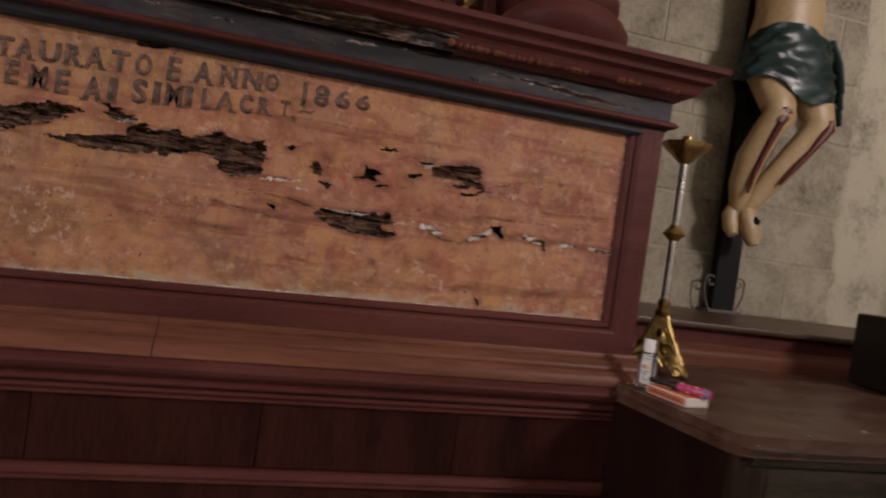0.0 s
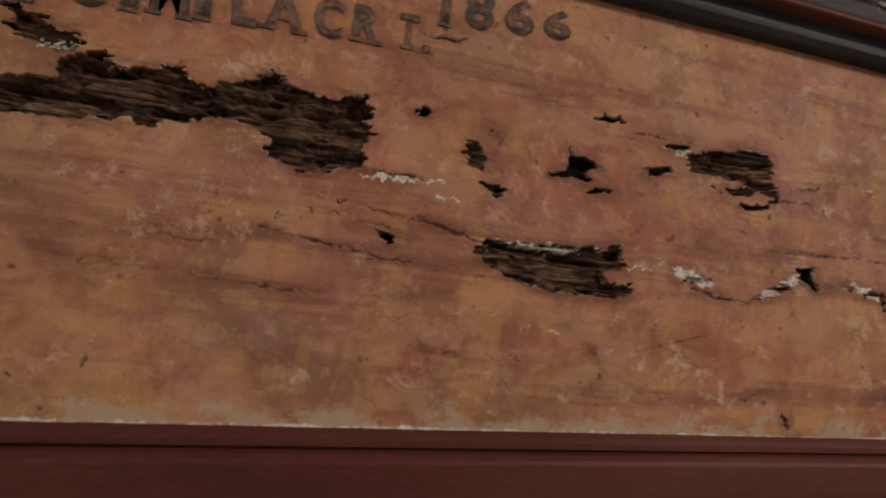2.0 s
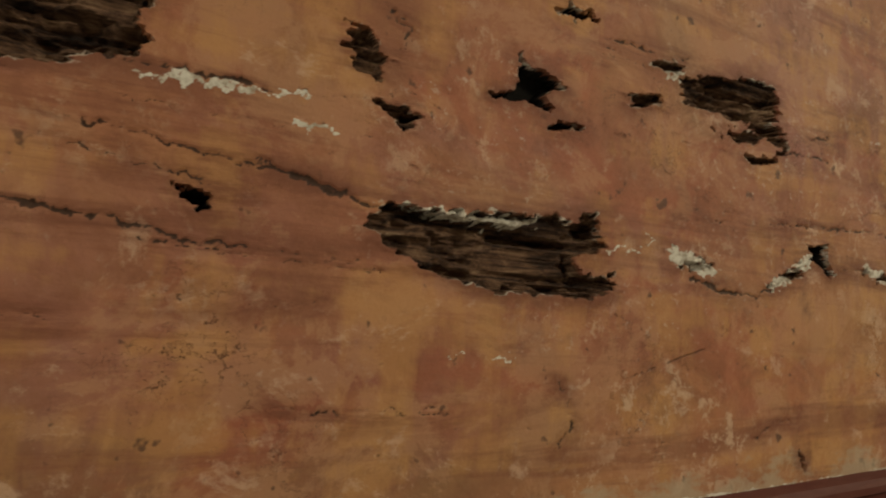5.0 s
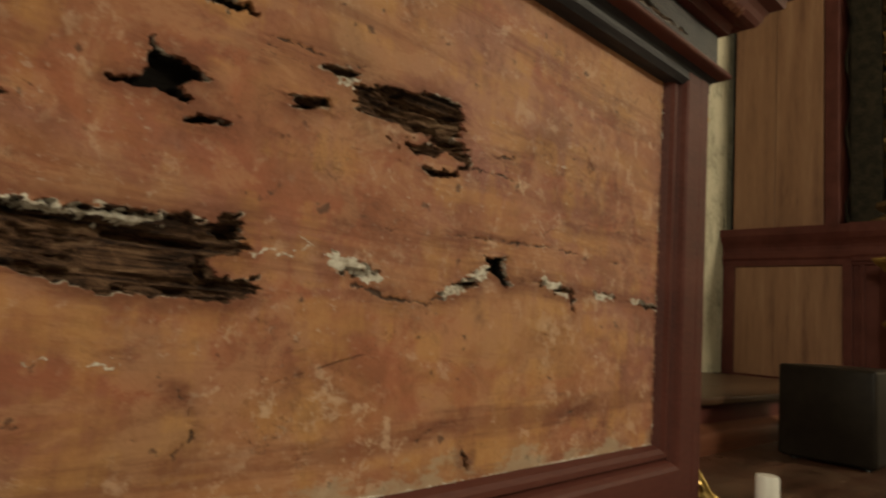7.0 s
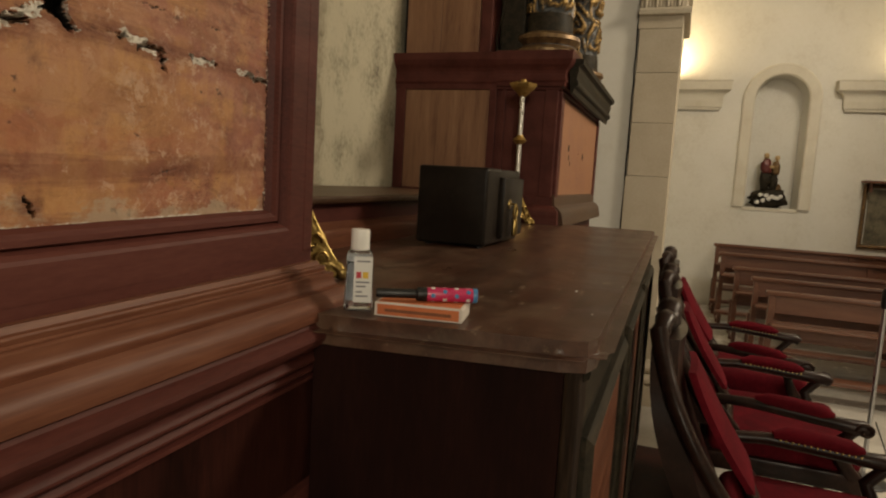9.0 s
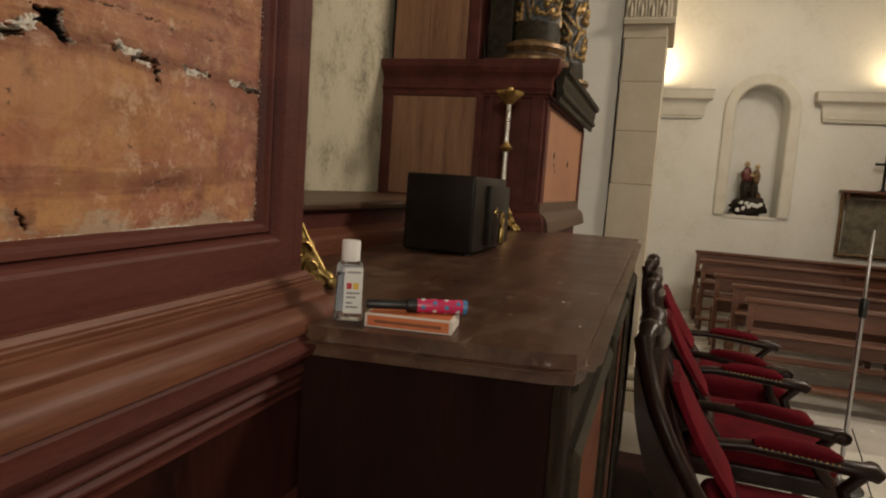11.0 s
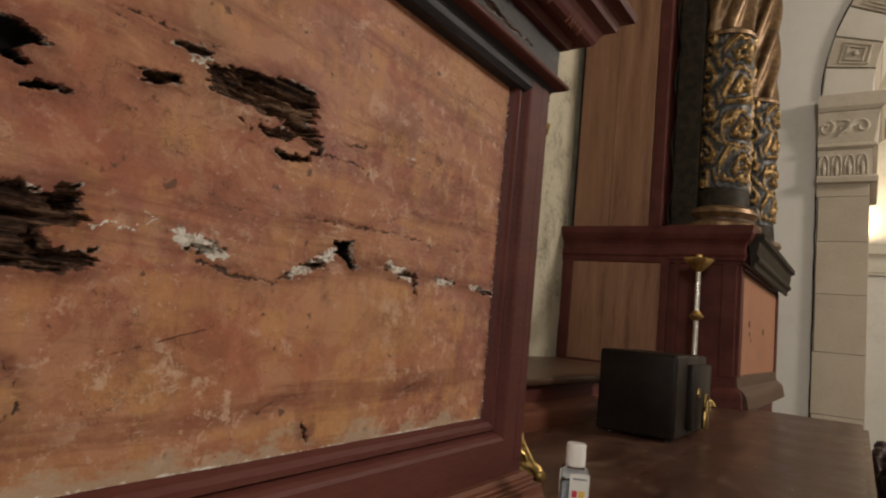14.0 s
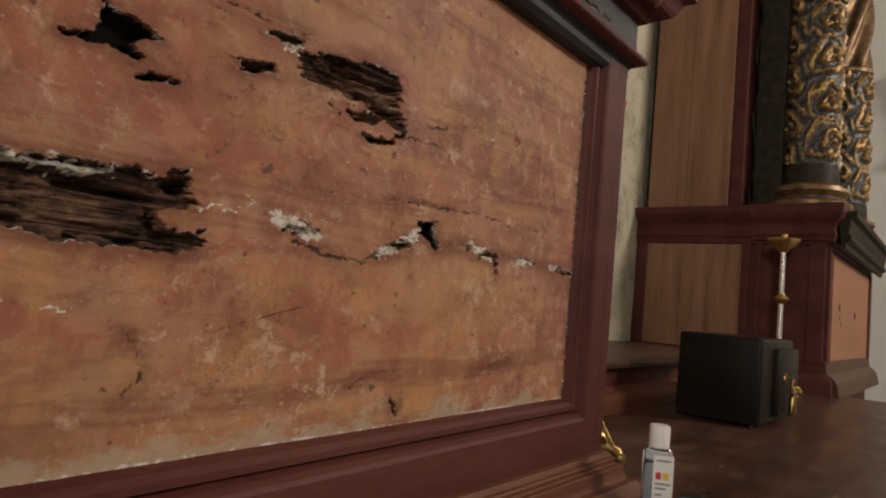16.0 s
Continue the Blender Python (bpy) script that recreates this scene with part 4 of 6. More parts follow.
def frieze_face():
    """The flaked front of the frieze: long splits and losses down to pale wood."""
    x, z = np.meshgrid(np.arange(LX0, LX1 + 0.009, 0.002), np.linspace(1.8135, 1.8635, 28), indexing="ij")
    wob, lift = (fbm(x * 80, z * 300, 4) - 0.5) * 0.03, (fbm(x * 60 + 7, z * 160, 4) - 0.5) * 0.012
    loss = strokes(x + wob, z + lift, [
        [(0.45, 1.847, 1.0), (0.56, 1.842, 1.6), (0.64, 1.838, 5), (0.70, 1.834, 6), (0.77, 1.831, 3), (0.85, 1.829, 1)],
        [(0.60, 1.849, 1.5), (0.66, 1.847, 2.5)],
        [(0.24, 1.861, 4), (0.29, 1.862, 5), (0.36, 1.859, 2)],
        [(-0.36, 1.859, 6), (-0.30, 1.853, 5), (-0.27, 1.845, 2)],
        [(-0.80, 1.838, 2), (-0.70, 1.835, 3), (-0.62, 1.836, 1)],
        [(-0.16, 1.843, 1), (-0.12, 1.841, 2)], [(0.05, 1.836, 2), (0.09, 1.834, 1)], [(-0.52, 1.823, 1), (-0.42, 1.821, 2)],
        [(0.12, 1.850, 1), (0.18, 1.853, 2)], [(0.40, 1.826, 1), (0.43, 1.824, 1.6)]])
    y = PY - 0.02 - 0.0085 + np.clip(loss / 1.5, 0, 1) * (0.002 + 0.005 * fbm(x * 20, z * 240, 3)) - 0.0012 * fbm(x * 30, z * 60, 3)
    return tagged(relief_sheet("frieze_face", x, y, z, {"loss": loss}, M_FRIEZE), "flaking blue-black paint with pale losses")


frieze_face()
CORN = curve_prof([(-0.05, 1.903), (0.060, 1.903), (0.075, 1.910, -0.25), (0.098, 1.932), (0.100, 1.945), (-0.05, 1.945)])
part("cornice", sweep([(LX0, PY - 0.02, 0), (LX1, PY - 0.02, 0), (LX1, BACK, 0)], CORN), M_RED, ped_l)
BED = curve_prof([(-0.05, 1.862), (0.020, 1.866), (0.024, 1.880, 0.3), (0.055, 1.895), (0.060, 1.9025), (-0.05, 1.9028)])
part("bed_moulding", sweep([(0.355, PY - 0.02, 0), (LX1, PY - 0.02, 0), (LX1, BACK, 0)], BED), M_RED, ped_l)

# ---------------------------------------------------------------- altar shelf between the pedestals
shelf = thing("altar_shelf", "dark brown wooden altar shelf with a rounded worn edge", "altar")
bm = bmesh.new()
vs = [(0.846, BACK), (0.846, 1.335), (0.888, 1.03), (0.905, 0.985), (0.95, 0.972), (3.36, 0.988), (3.36, BACK)]
lo = [bm.verts.new((x, y, Z - 0.042)) for x, y in vs]
hi = [bm.verts.new((x, y, Z)) for x, y in vs]
bm.faces.new(hi)
bm.faces.new(lo[::-1])
for k in range(len(vs)):
    bm.faces.new((lo[k], lo[(k + 1) % len(vs)], hi[(k + 1) % len(vs)], hi[k]))
bmesh.ops.recalc_face_normals(bm, faces=bm.faces)
bmesh.ops.bevel(bm, geom=[e for e in bm.edges], offset=0.0205, segments=6, affect="EDGES")
smooth(part("top", bm, M_SHELF, shelf))
part("body", block(1.10, 3.33, 1.03, BACK, 0.0, Z - 0.04, 0.004), M_DARK, shelf)
part("corner_post", block(0.922, 1.0, 1.008, 1.030, 0.0, Z - 0.04, 0.006), M_POST, shelf, "worn dark corner post")
gradin = thing("altar_gradine", "oxblood wooden gradine step with a moulded front", "altar step")
part("base_moulding", sweep([(LX1 + 0.03, 1.78, 0), (3.16, 1.78, 0)], curve_prof([(-0.03, Z), (0.05, Z), (0.05, 1.185, 0.2), (0.03, 1.212), (0.008, 1.222), (-0.03, 1.222)])), M_MOULD, gradin)
part("riser", block(LX1 + 0.03, 3.16, 1.772, BACK, Z + 0.02, 1.272, 0.002), M_RED, gradin)
part("tread", block(LX1 + 0.03, 3.158, 1.745, BACK, 1.272, 1.292, 0.006), M_COUNTER, gradin)

# ---------------------------------------------------------------- second pedestal
RX0, RX1, RY = 3.2, 4.7, 1.495
ped_r = thing("altar_pedestal", "oxblood painted altar pedestal with brown plank side panels", "altar pedestal")
part("core", block(RX0, RX1, RY, BACK, 0.0, 1.94), M_RED, ped_r)
path_r = [(RX0, BACK, 0), (RX0, RY, 0), (RX1, RY, 0), (RX1, BACK, 0)]
part("base_moulding", sweep(path_r, curve_prof([(0.0, 1.30), (0.006, 1.29), (0.008, 1.25, -0.2), (0.04, 1.19), (0.045, 1.15), (0.0, 1.15)])), M_RED, ped_r)
part("cornice", sweep(path_r, curve_prof([(0.0, 1.80), (0.010, 1.805), (0.012, 1.83), (0.02, 1.84, -0.2), (0.03, 1.92), (0.045, 1.945), (0.05, 1.978), (-0.05, 1.978)])), M_RED, ped_r)
part("front_panel", block(RX0 + 0.09, RX1 - 0.07, RY - 0.006, RY + 0.02, 1.30, 1.78), M_PANEL, ped_r)
part("side_panel", block(RX0 - 0.006, RX0 + 0.02, 1.84, 2.29, 1.30, 1.80), M_PLANK, ped_r)


# ---------------------------------------------------------------- second pedestal: strips, panel wear, columns
for y0, y1, d in ((1.80, 1.838, 0.014), (1.755, 1.775, 0.010), (1.66, 1.70, 0.014), (1.497, 1.56, 0.012), (2.292, 2.34, 0.012)):
    part("strip", block(RX0 - d, RX0 + 0.01, y0, y1, 1.29, 1.805, 0.003), M_RED, ped_r)
part("break_cornice", sweep([(RX0 - 0.002, 1.80, 0), (RX0 - 0.002, RY - 0.004, 0), (RX1, RY - 0.004, 0)], curve_prof([(0.0, 1.815), (0.022, 1.82), (0.024, 1.836), (0.03, 1.845, -0.2), (0.048, 1.918), (0.058, 1.94), (0.062, 1.9795), (0.0, 1.9795)])), M_RED, ped_r)
for x0, x1 in ((RX0 + 0.01, RX0 + 0.085), (RX1 - 0.07, RX1 - 0.002)):
    part("front_stile", block(x0, x1, RY - 0.016, RY + 0.01, 1.29, 1.80, 0.003), M_RED, ped_r)
part("front_plinth", sweep([(RX0 - 0.002, RY - 0.002, 0), (RX1, RY - 0.002, 0)], curve_prof([(0.0, 1.305), (0.012, 1.30), (0.016, 1.25, -0.15), (0.06, 1.185), (0.066, 1.15), (0.0, 1.15)])), M_COUNTER, ped_r, "brown worn plinth moulding")
part("front_cornice", sweep([(RX0 + 0.03, RY - 0.05, 0), (RX1 + 0.02, RY - 0.05, 0)], curve_prof([(0.0, 1.79), (0.012, 1.795), (0.014, 1.82, 0.3), (0.03, 1.85), (0.022, 1.86), (0.03, 1.90, -0.3), (0.05, 1.93), (0.052, 1.955), (-0.02, 1.955)])), M_GREENISH, ped_r, "worn brown carved front cornice")
for x, z, r in ((3.56, 1.55, 0.02), (3.58, 1.50, 0.014), (4.08, 1.53, 0.022), (3.62, 1.47, 0.012), (3.9, 1.54, 0.008)):
    b2 = bmesh.new()
    bmesh.ops.create_icosphere(b2, subdivisions=2, radius=r)
    for v in b2.verts:
        v.co = Vector((x + v.co.x * (1.4 + noise.noise(v.co * 90)), RY - 0.0055 + v.co.y * 0.12, z + v.co.z * (1 + noise.noise(v.co * 70 + Vector((5, 1, 2))))))
    part("paint_loss", b2, M_ROT, ped_r, "dark hole of rotten wood")

pil = thing("altar_pilaster", "tall brown plank altar pilaster with a red edge", "pilaster")
for k, (y0, y1) in enumerate(((2.125, 2.315), (1.922, 2.123))):
    part("board", block(3.22 + 0.001 * k, 3.5, y0, y1, 1.979, 6.0, 0.002), M_PLANK, pil)
part("edge_board", block(3.228, 3.5, 1.86, 1.92, 1.979, 6.0, 0.004), M_RED, pil, "red painted edge board")
part("back_board", block(3.5, 4.6, 1.80, 2.3, 1.979, 6.0), M_DARK, pil)
# black strip filling the gap at the wall, standing for its shade
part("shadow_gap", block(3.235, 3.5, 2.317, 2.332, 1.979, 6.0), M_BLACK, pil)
wing = thing("carved_wing_board", "dark carved wing board with a worn gilt edge", "carving")
bm = bmesh.new()
zs_ = [1.979 + i * 0.05 for i in range(60)]
edge_pts = [(3.29, 1.835 + 0.012 * math.sin(i * 0.9) + 0.01 * noise.noise(Vector((i * 0.7, 2, 0))), z) for i, z in enumerate(zs_)]
bm = tube(edge_pts, [0.005 + 0.003 * math.sin(i * 1.7) for i in range(60)], 6)
part("edge", bm, M_GREENISH, wing, "flaking dark carved edge")
part("board", block(3.30, 3.50, 1.71, 1.838, 1.979, 5.0, 0.01), M_GREENISH, wing)


def column(cx, cy=1.615):
    """Carved column: moulded base, a drum with gilt scrolls, then twisted flutes."""
    col = thing("altar_column", "carved navy blue altar column with gilded scrollwork and twisted flutes", "column", "altar columns")
    base = [(0.172, 0.0), (0.182, 0.014), (0.182, 0.034), (0.158, 0.046), (0.146, 0.058), (0.152, 0.068), (0.168, 0.086), (0.164, 0.106), (0.140, 0.118), (0.13, 0.124)]
    smooth(part("base", lathe(base, 32), M_GILTWOOD, col, "worn gilt column base"))
    smooth(part("base_band", lathe([(0.147, 0.040), (0.147, 0.060)], 32), M_NAVY, col))
    smooth(part("blue_band", lathe([(0.130, 0.110), (0.127, 0.13), (0.122, 0.20), (0.118, 0.215), (0.112, 0.22), (0.10, 0.225)], 32), M_GREENISH, col, "worn dark green lower band"))
    # drum carved in relief: gilding stays on the raised parts
    na, nh = 150, 190
    aa, hh = np.meshgrid(np.arange(na) * 2 * np.pi / na, np.linspace(0.215, 1.01, nh), indexing="ij")
    uu, vv = aa / (2 * np.pi) * 4, (hh - 0.215) * 5.03
    wx, wy = fbm(np.cos(aa) * 4 + 9, np.sin(aa) * 4 + hh * 14, 3) - 0.5, fbm(np.cos(aa) * 4 + 3, np.sin(aa) * 4 + hh * 14 + 5, 3) - 0.5
    fu, fv = (uu % 1) - 0.5 + wx * 0.35, ((vv + 0.5 * np.floor(uu)) % 1) - 0.5 + wy * 0.35
    rr, tt = np.hypot(fu, fv), np.arctan2(fv, fu)
    hand = np.where(np.floor(vv + 0.5 * np.floor(uu)) % 2 > 0.5, 1.0, -1.0)
    swirl = 0.5 + 0.5 * np.cos(hand * tt + 21 * rr + 1.3 * np.sin(3 * tt))
    relief = np.clip(swirl * 1.3 - 0.22, 0, 1) * np.clip(1.5 - rr * 2.0, 0.12, 1) * (0.55 + 0.9 * fbm(np.cos(aa) * 9 + 2, np.sin(aa) * 9 + hh * 40, 3))
    rad_ = 0.114 + 0.021 * relief + 0.002 * fbm(np.cos(aa) * 22, np.sin(aa) * 22 + hh * 90, 2)
    me = bpy.data.meshes.new("drum")
    idx = np.arange(na * nh).reshape(na, nh)
    nxt = np.roll(idx, -1, 0)
    quads = np.stack([idx[:, :-1], nxt[:, :-1], nxt[:, 1:], idx[:, 1:]], -1).reshape(-1, 4)
    me.from_pydata(np.stack([rad_ * np.cos(aa), rad_ * np.sin(aa), hh], -1).reshape(-1, 3).tolist(), [], quads.tolist())
    me.attributes.new("relief", "FLOAT", "POINT").data.foreach_set("value", relief.astype(np.float32).ravel())
    me.shade_smooth()
    me.materials.append(M_RELIEF)
    drum = new("drum", me)
    drum.parent = col
    tagged(drum, "navy drum carved with gilded scrolls")
    smooth(part("collar", lathe([(0.112, 0.995), (0.128, 1.0), (0.130, 1.018), (0.118, 1.03), (0.11, 1.035)], 32), M_GILTWOOD, col))
    # twisted upper shaft
    bm = bmesh.new()
    rings = []
    for i in range(70):
        z = 1.03 + i * 0.04
        rings.append([bm.verts.new(((0.104 + 0.022 * math.cos(6 * (a - z * 3.2))) * math.cos(a), (0.104 + 0.022 * math.cos(6 * (a - z * 3.2))) * math.sin(a), z)) for a in [2 * math.pi * k / 48 for k in range(48)]])
    for p, q in zip(rings, rings[1:]):
        for k in range(48):
            bm.faces.new((p[k], p[(k + 1) % 48], q[(k + 1) % 48], q[k]))
    smooth(part("twisted_shaft", bm, M_GILTWOOD, col), 60)
    col.location = (cx, cy, 1.979)
    return col


first_column = column(3.41)
copy_thing(first_column, pose(4.43, 1.615, 1.979, 0, 0, 31))

# plain red column base on the inscribed pedestal
cb = thing("altar_column", "brown-red painted column with a round moulded base", "column", "altar columns")
smooth(part("base", lathe([(0.185, 0.0), (0.19, 0.02), (0.17, 0.03), (0.165, 0.05), (0.178, 0.07), (0.182, 0.10), (0.168, 0.125), (0.15, 0.13), (0.142, 0.15), (0.15, 0.165), (0.148, 0.19), (0.13, 0.20)], 36), M_RED, cb))
smooth(part("shaft", lathe([(0.128, 0.195), (0.124, 0.3), (0.12, 3.2)], 36), M_GILTWOOD, cb))
cb.location = (0.70, 1.63, 1.944)
cb2 = copy_thing(cb, pose(-0.45, 1.63, 1.944))
pl = thing("altar_pilaster", "oxblood painted pilaster with a gilded ornament", "pilaster")
part("back_board", block(-0.8, 0.9, 1.80, BACK, 1.945, 6.0), M_RED, pl)
for x0 in (0.40, 0.52):
    part("strip", block(x0, x0 + 0.035, 1.785, 1.802, 1.945, 5.0, 0.003), M_RED, pl)
for i in range(14):
    b2 = bmesh.new()
    bmesh.ops.create_icosphere(b2, subdivisions=2, radius=0.03)
    for v in b2.verts:
        k = 1 + 0.4 * noise.noise(v.co * 60 + Vector((i, 0, 0)))
        v.co = Vector((0.475 + 0.012 * math.sin(i * 2.1) + v.co.x * 0.8 * k, 1.795 + v.co.y * 0.5, 1.985 + i * 0.055 + v.co.z * k))
    part("gilt_ornament", b2, M_GOLD, pl)

# carved enrichment of the first cornice: beads and flaking
for i in range(150):
    x = 0.34 + i * 0.0039
    b2 = bmesh.new() if i % 150 == 0 else b2
    c = Vector((x, PY - 0.02 - 0.043, 1.8865))
    vs = bmesh.ops.create_icosphere(b2, subdivisions=1, radius=0.0078)["verts"]
    k = 0.35 + 0.85 * random.random() if noise.noise(Vector((x * 9, 0, 2))) > -0.15 else 0.2
    for v in vs:
        v.co = c + Vector((v.co.x * 0.8, v.co.y * 1.2 * k, v.co.z * 1.5 * k))
ob = part("bead_course", b2, M_MOULD, ped_l, "broken carved bead course")
tagged(ob, kind="stuff")

def rotten_cornice():
    """The worm-eaten stretch of the cornice: a hollowed, splintered strip with pale crumbs on its lips."""
    x, v = np.meshgrid(np.arange(LX0, 0.36, 0.002), np.linspace(0, 1, 40), indexing="ij")
    z = 1.8675 + 0.040 * v
    eaten = np.clip(fbm(x * 7 + 3, v * 2.5, 4) * 3.2 - 1.0 + 0.5 * np.clip((0.30 - x) / 0.2, -2, 1), 0, 1) * np.clip(1.15 - np.abs(2 * v - 1) ** 3, 0, 1)
    splinter = fbm(x * 22, v * 16, 4)
    out = 0.026 + 0.034 * v
    y = PY - 0.02 - out - 0.006 + eaten * (0.012 + 0.030 * splinter) - 0.020 * np.clip(fbm(x * 60, v * 9, 3) - 0.55, 0, 1)
    loss = (eaten - 0.22) * 14
    return tagged(relief_sheet("broken_edge", x, y, z, {"loss": loss}, M_FRIEZE), "broken rotten cornice edge")


rotten_cornice()

# dado boards and ledges below the moulding
for x0 in (-0.84, -0.40, 0.04, 0.48):
    part("dado_board", block(x0, x0 + 0.4394, 1.385, 1.40, 0.905, 1.07, 0.003), M_DARK, ped_l)
part("dado_rail", sweep([(LX0, 1.40, 0), (0.9, 1.40, 0)], curve_prof([(0.0, 0.905), (0.022, 0.90), (0.026, 0.885, 0.3), (0.018, 0.87), (0.0, 0.865)])), M_RED, ped_l)
part("lower_dado", block(LX0, 0.9, 1.39, 1.40, 0.02, 0.866, 0.003), M_DARK, ped_l)

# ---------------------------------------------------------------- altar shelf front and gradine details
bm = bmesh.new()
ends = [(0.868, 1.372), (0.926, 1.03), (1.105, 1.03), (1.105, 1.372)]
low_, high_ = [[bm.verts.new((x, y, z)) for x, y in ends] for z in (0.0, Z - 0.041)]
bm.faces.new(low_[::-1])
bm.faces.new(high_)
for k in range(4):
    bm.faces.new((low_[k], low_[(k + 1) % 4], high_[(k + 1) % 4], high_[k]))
# darker than the dado wood: the overhang's shade is in the colour
part("end_panel", bm, M_END, shelf, "dark stained end panel, darkened further for shade")
part("front_carving", block(1.002, 3.33, 1.010, 1.031, 0.04, 1.11, 0.004), M_GREENISH, shelf, "flaking dark painted front board")
part("edge_moulding", sweep([(0.955, 1.02, 0), (3.34, 1.02, 0)], curve_prof([(0.0, 1.115), (0.022, 1.113), (0.020, 1.098, 0.2), (0.008, 1.075), (0.0, 1.07)])), M_GREENISH, shelf)
for i in range(3):
    x0 = 0.99 + i * 0.79
    part("front_panel", block(x0, x0 + 0.66, 1.003, 1.011, 0.16, 1.0, 0.003), M_MOULD, shelf, "reddish marbled front panel")
    part("front_frame", sweep([(x0, 1.004, 0.16), (x0, 1.004, 1.0), (x0 + 0.66, 1.004, 1.0), (x0 + 0.66, 1.004, 0.16)], [(-0.03, 0.006), (-0.03, -0.008), (-0.012, -0.014), (0.004, -0.004), (0.004, 0.006)], (0, 1, 0), True), M_GREENISH, shelf)

# crumbs of plaster and wax on the shelf
for i, (x, y) in enumerate(((1.30, 1.075), (1.22, 1.18), (1.55, 1.12), (1.10, 1.02), (1.75, 1.21), (1.42, 1.0))):
    b2 = bmesh.new()
    bmesh.ops.create_icosphere(b2, subdivisions=1, radius=0.0035 if i == 0 else 0.0018)
    for v in b2.verts:
        v.co = Vector((x + v.co.x, y + v.co.y, Z + max(0, v.co.z * 0.6)))
    tagged(part("plaster_crumb", b2, M_CAP), "tiny white plaster crumb on the altar shelf", "crumb", "crumbs on the shelf")

# ---------------------------------------------------------------- safe
safe = thing("safe", "small black steel safe box with a key in its door", "safe box")
smooth(part("body", block(1.858, 2.236, 1.424, 1.640, Z + 0.006, 1.391, 0.009, segments=3), M_SAFE, safe))
for x in (1.89, 2.205):
    for y in (1.45, 1.61):
        part("foot", lathe([(0.012, 0), (0.012, 0.008)], 12, at=(x, y, Z)), M_RUBBER, safe)
door = smooth(part("door", block(1.985, 2.222, 1.406, 1.428, Z + 0.024, 1.366, 0.005), M_SAFE, safe))
part("keyhole_plate", lathe([(0.016, 0.0), (0.015, 0.003), (0.006, 0.004)], 20), M_BRASS, door).matrix_basis = pose(2.05, 1.406, 1.285, 90, 0, 0)
part("key", tube([(2.05, 1.406, 1.285), (2.05, 1.388, 1.285)], 0.0028, 8), M_BRASS, door)
part("key_bow", tube([(2.05 + 0.021 * math.sin(a * 0.7), 1.386, 1.262 + 0.021 * math.cos(a * 0.7)) for a in range(10)], 0.0042, 8), M_BRASS, door)
fob = block(2.038, 2.068, 1.378, 1.394, 1.185, 1.243, 0.008, segments=3)
for v in fob.verts:
    v.co.x = 2.053 + (v.co.x - 2.053) * (1.25 - (v.co.z - 1.185) / 0.058 * 0.6)
smooth(part("key_tag", fob, M_BRASS, door, "brass key tag"))
part("hinge", lathe([(0.004, 0), (0.004, 0.06)], 10, at=(2.228, 1.412, 1.20)), M_SAFE, safe)


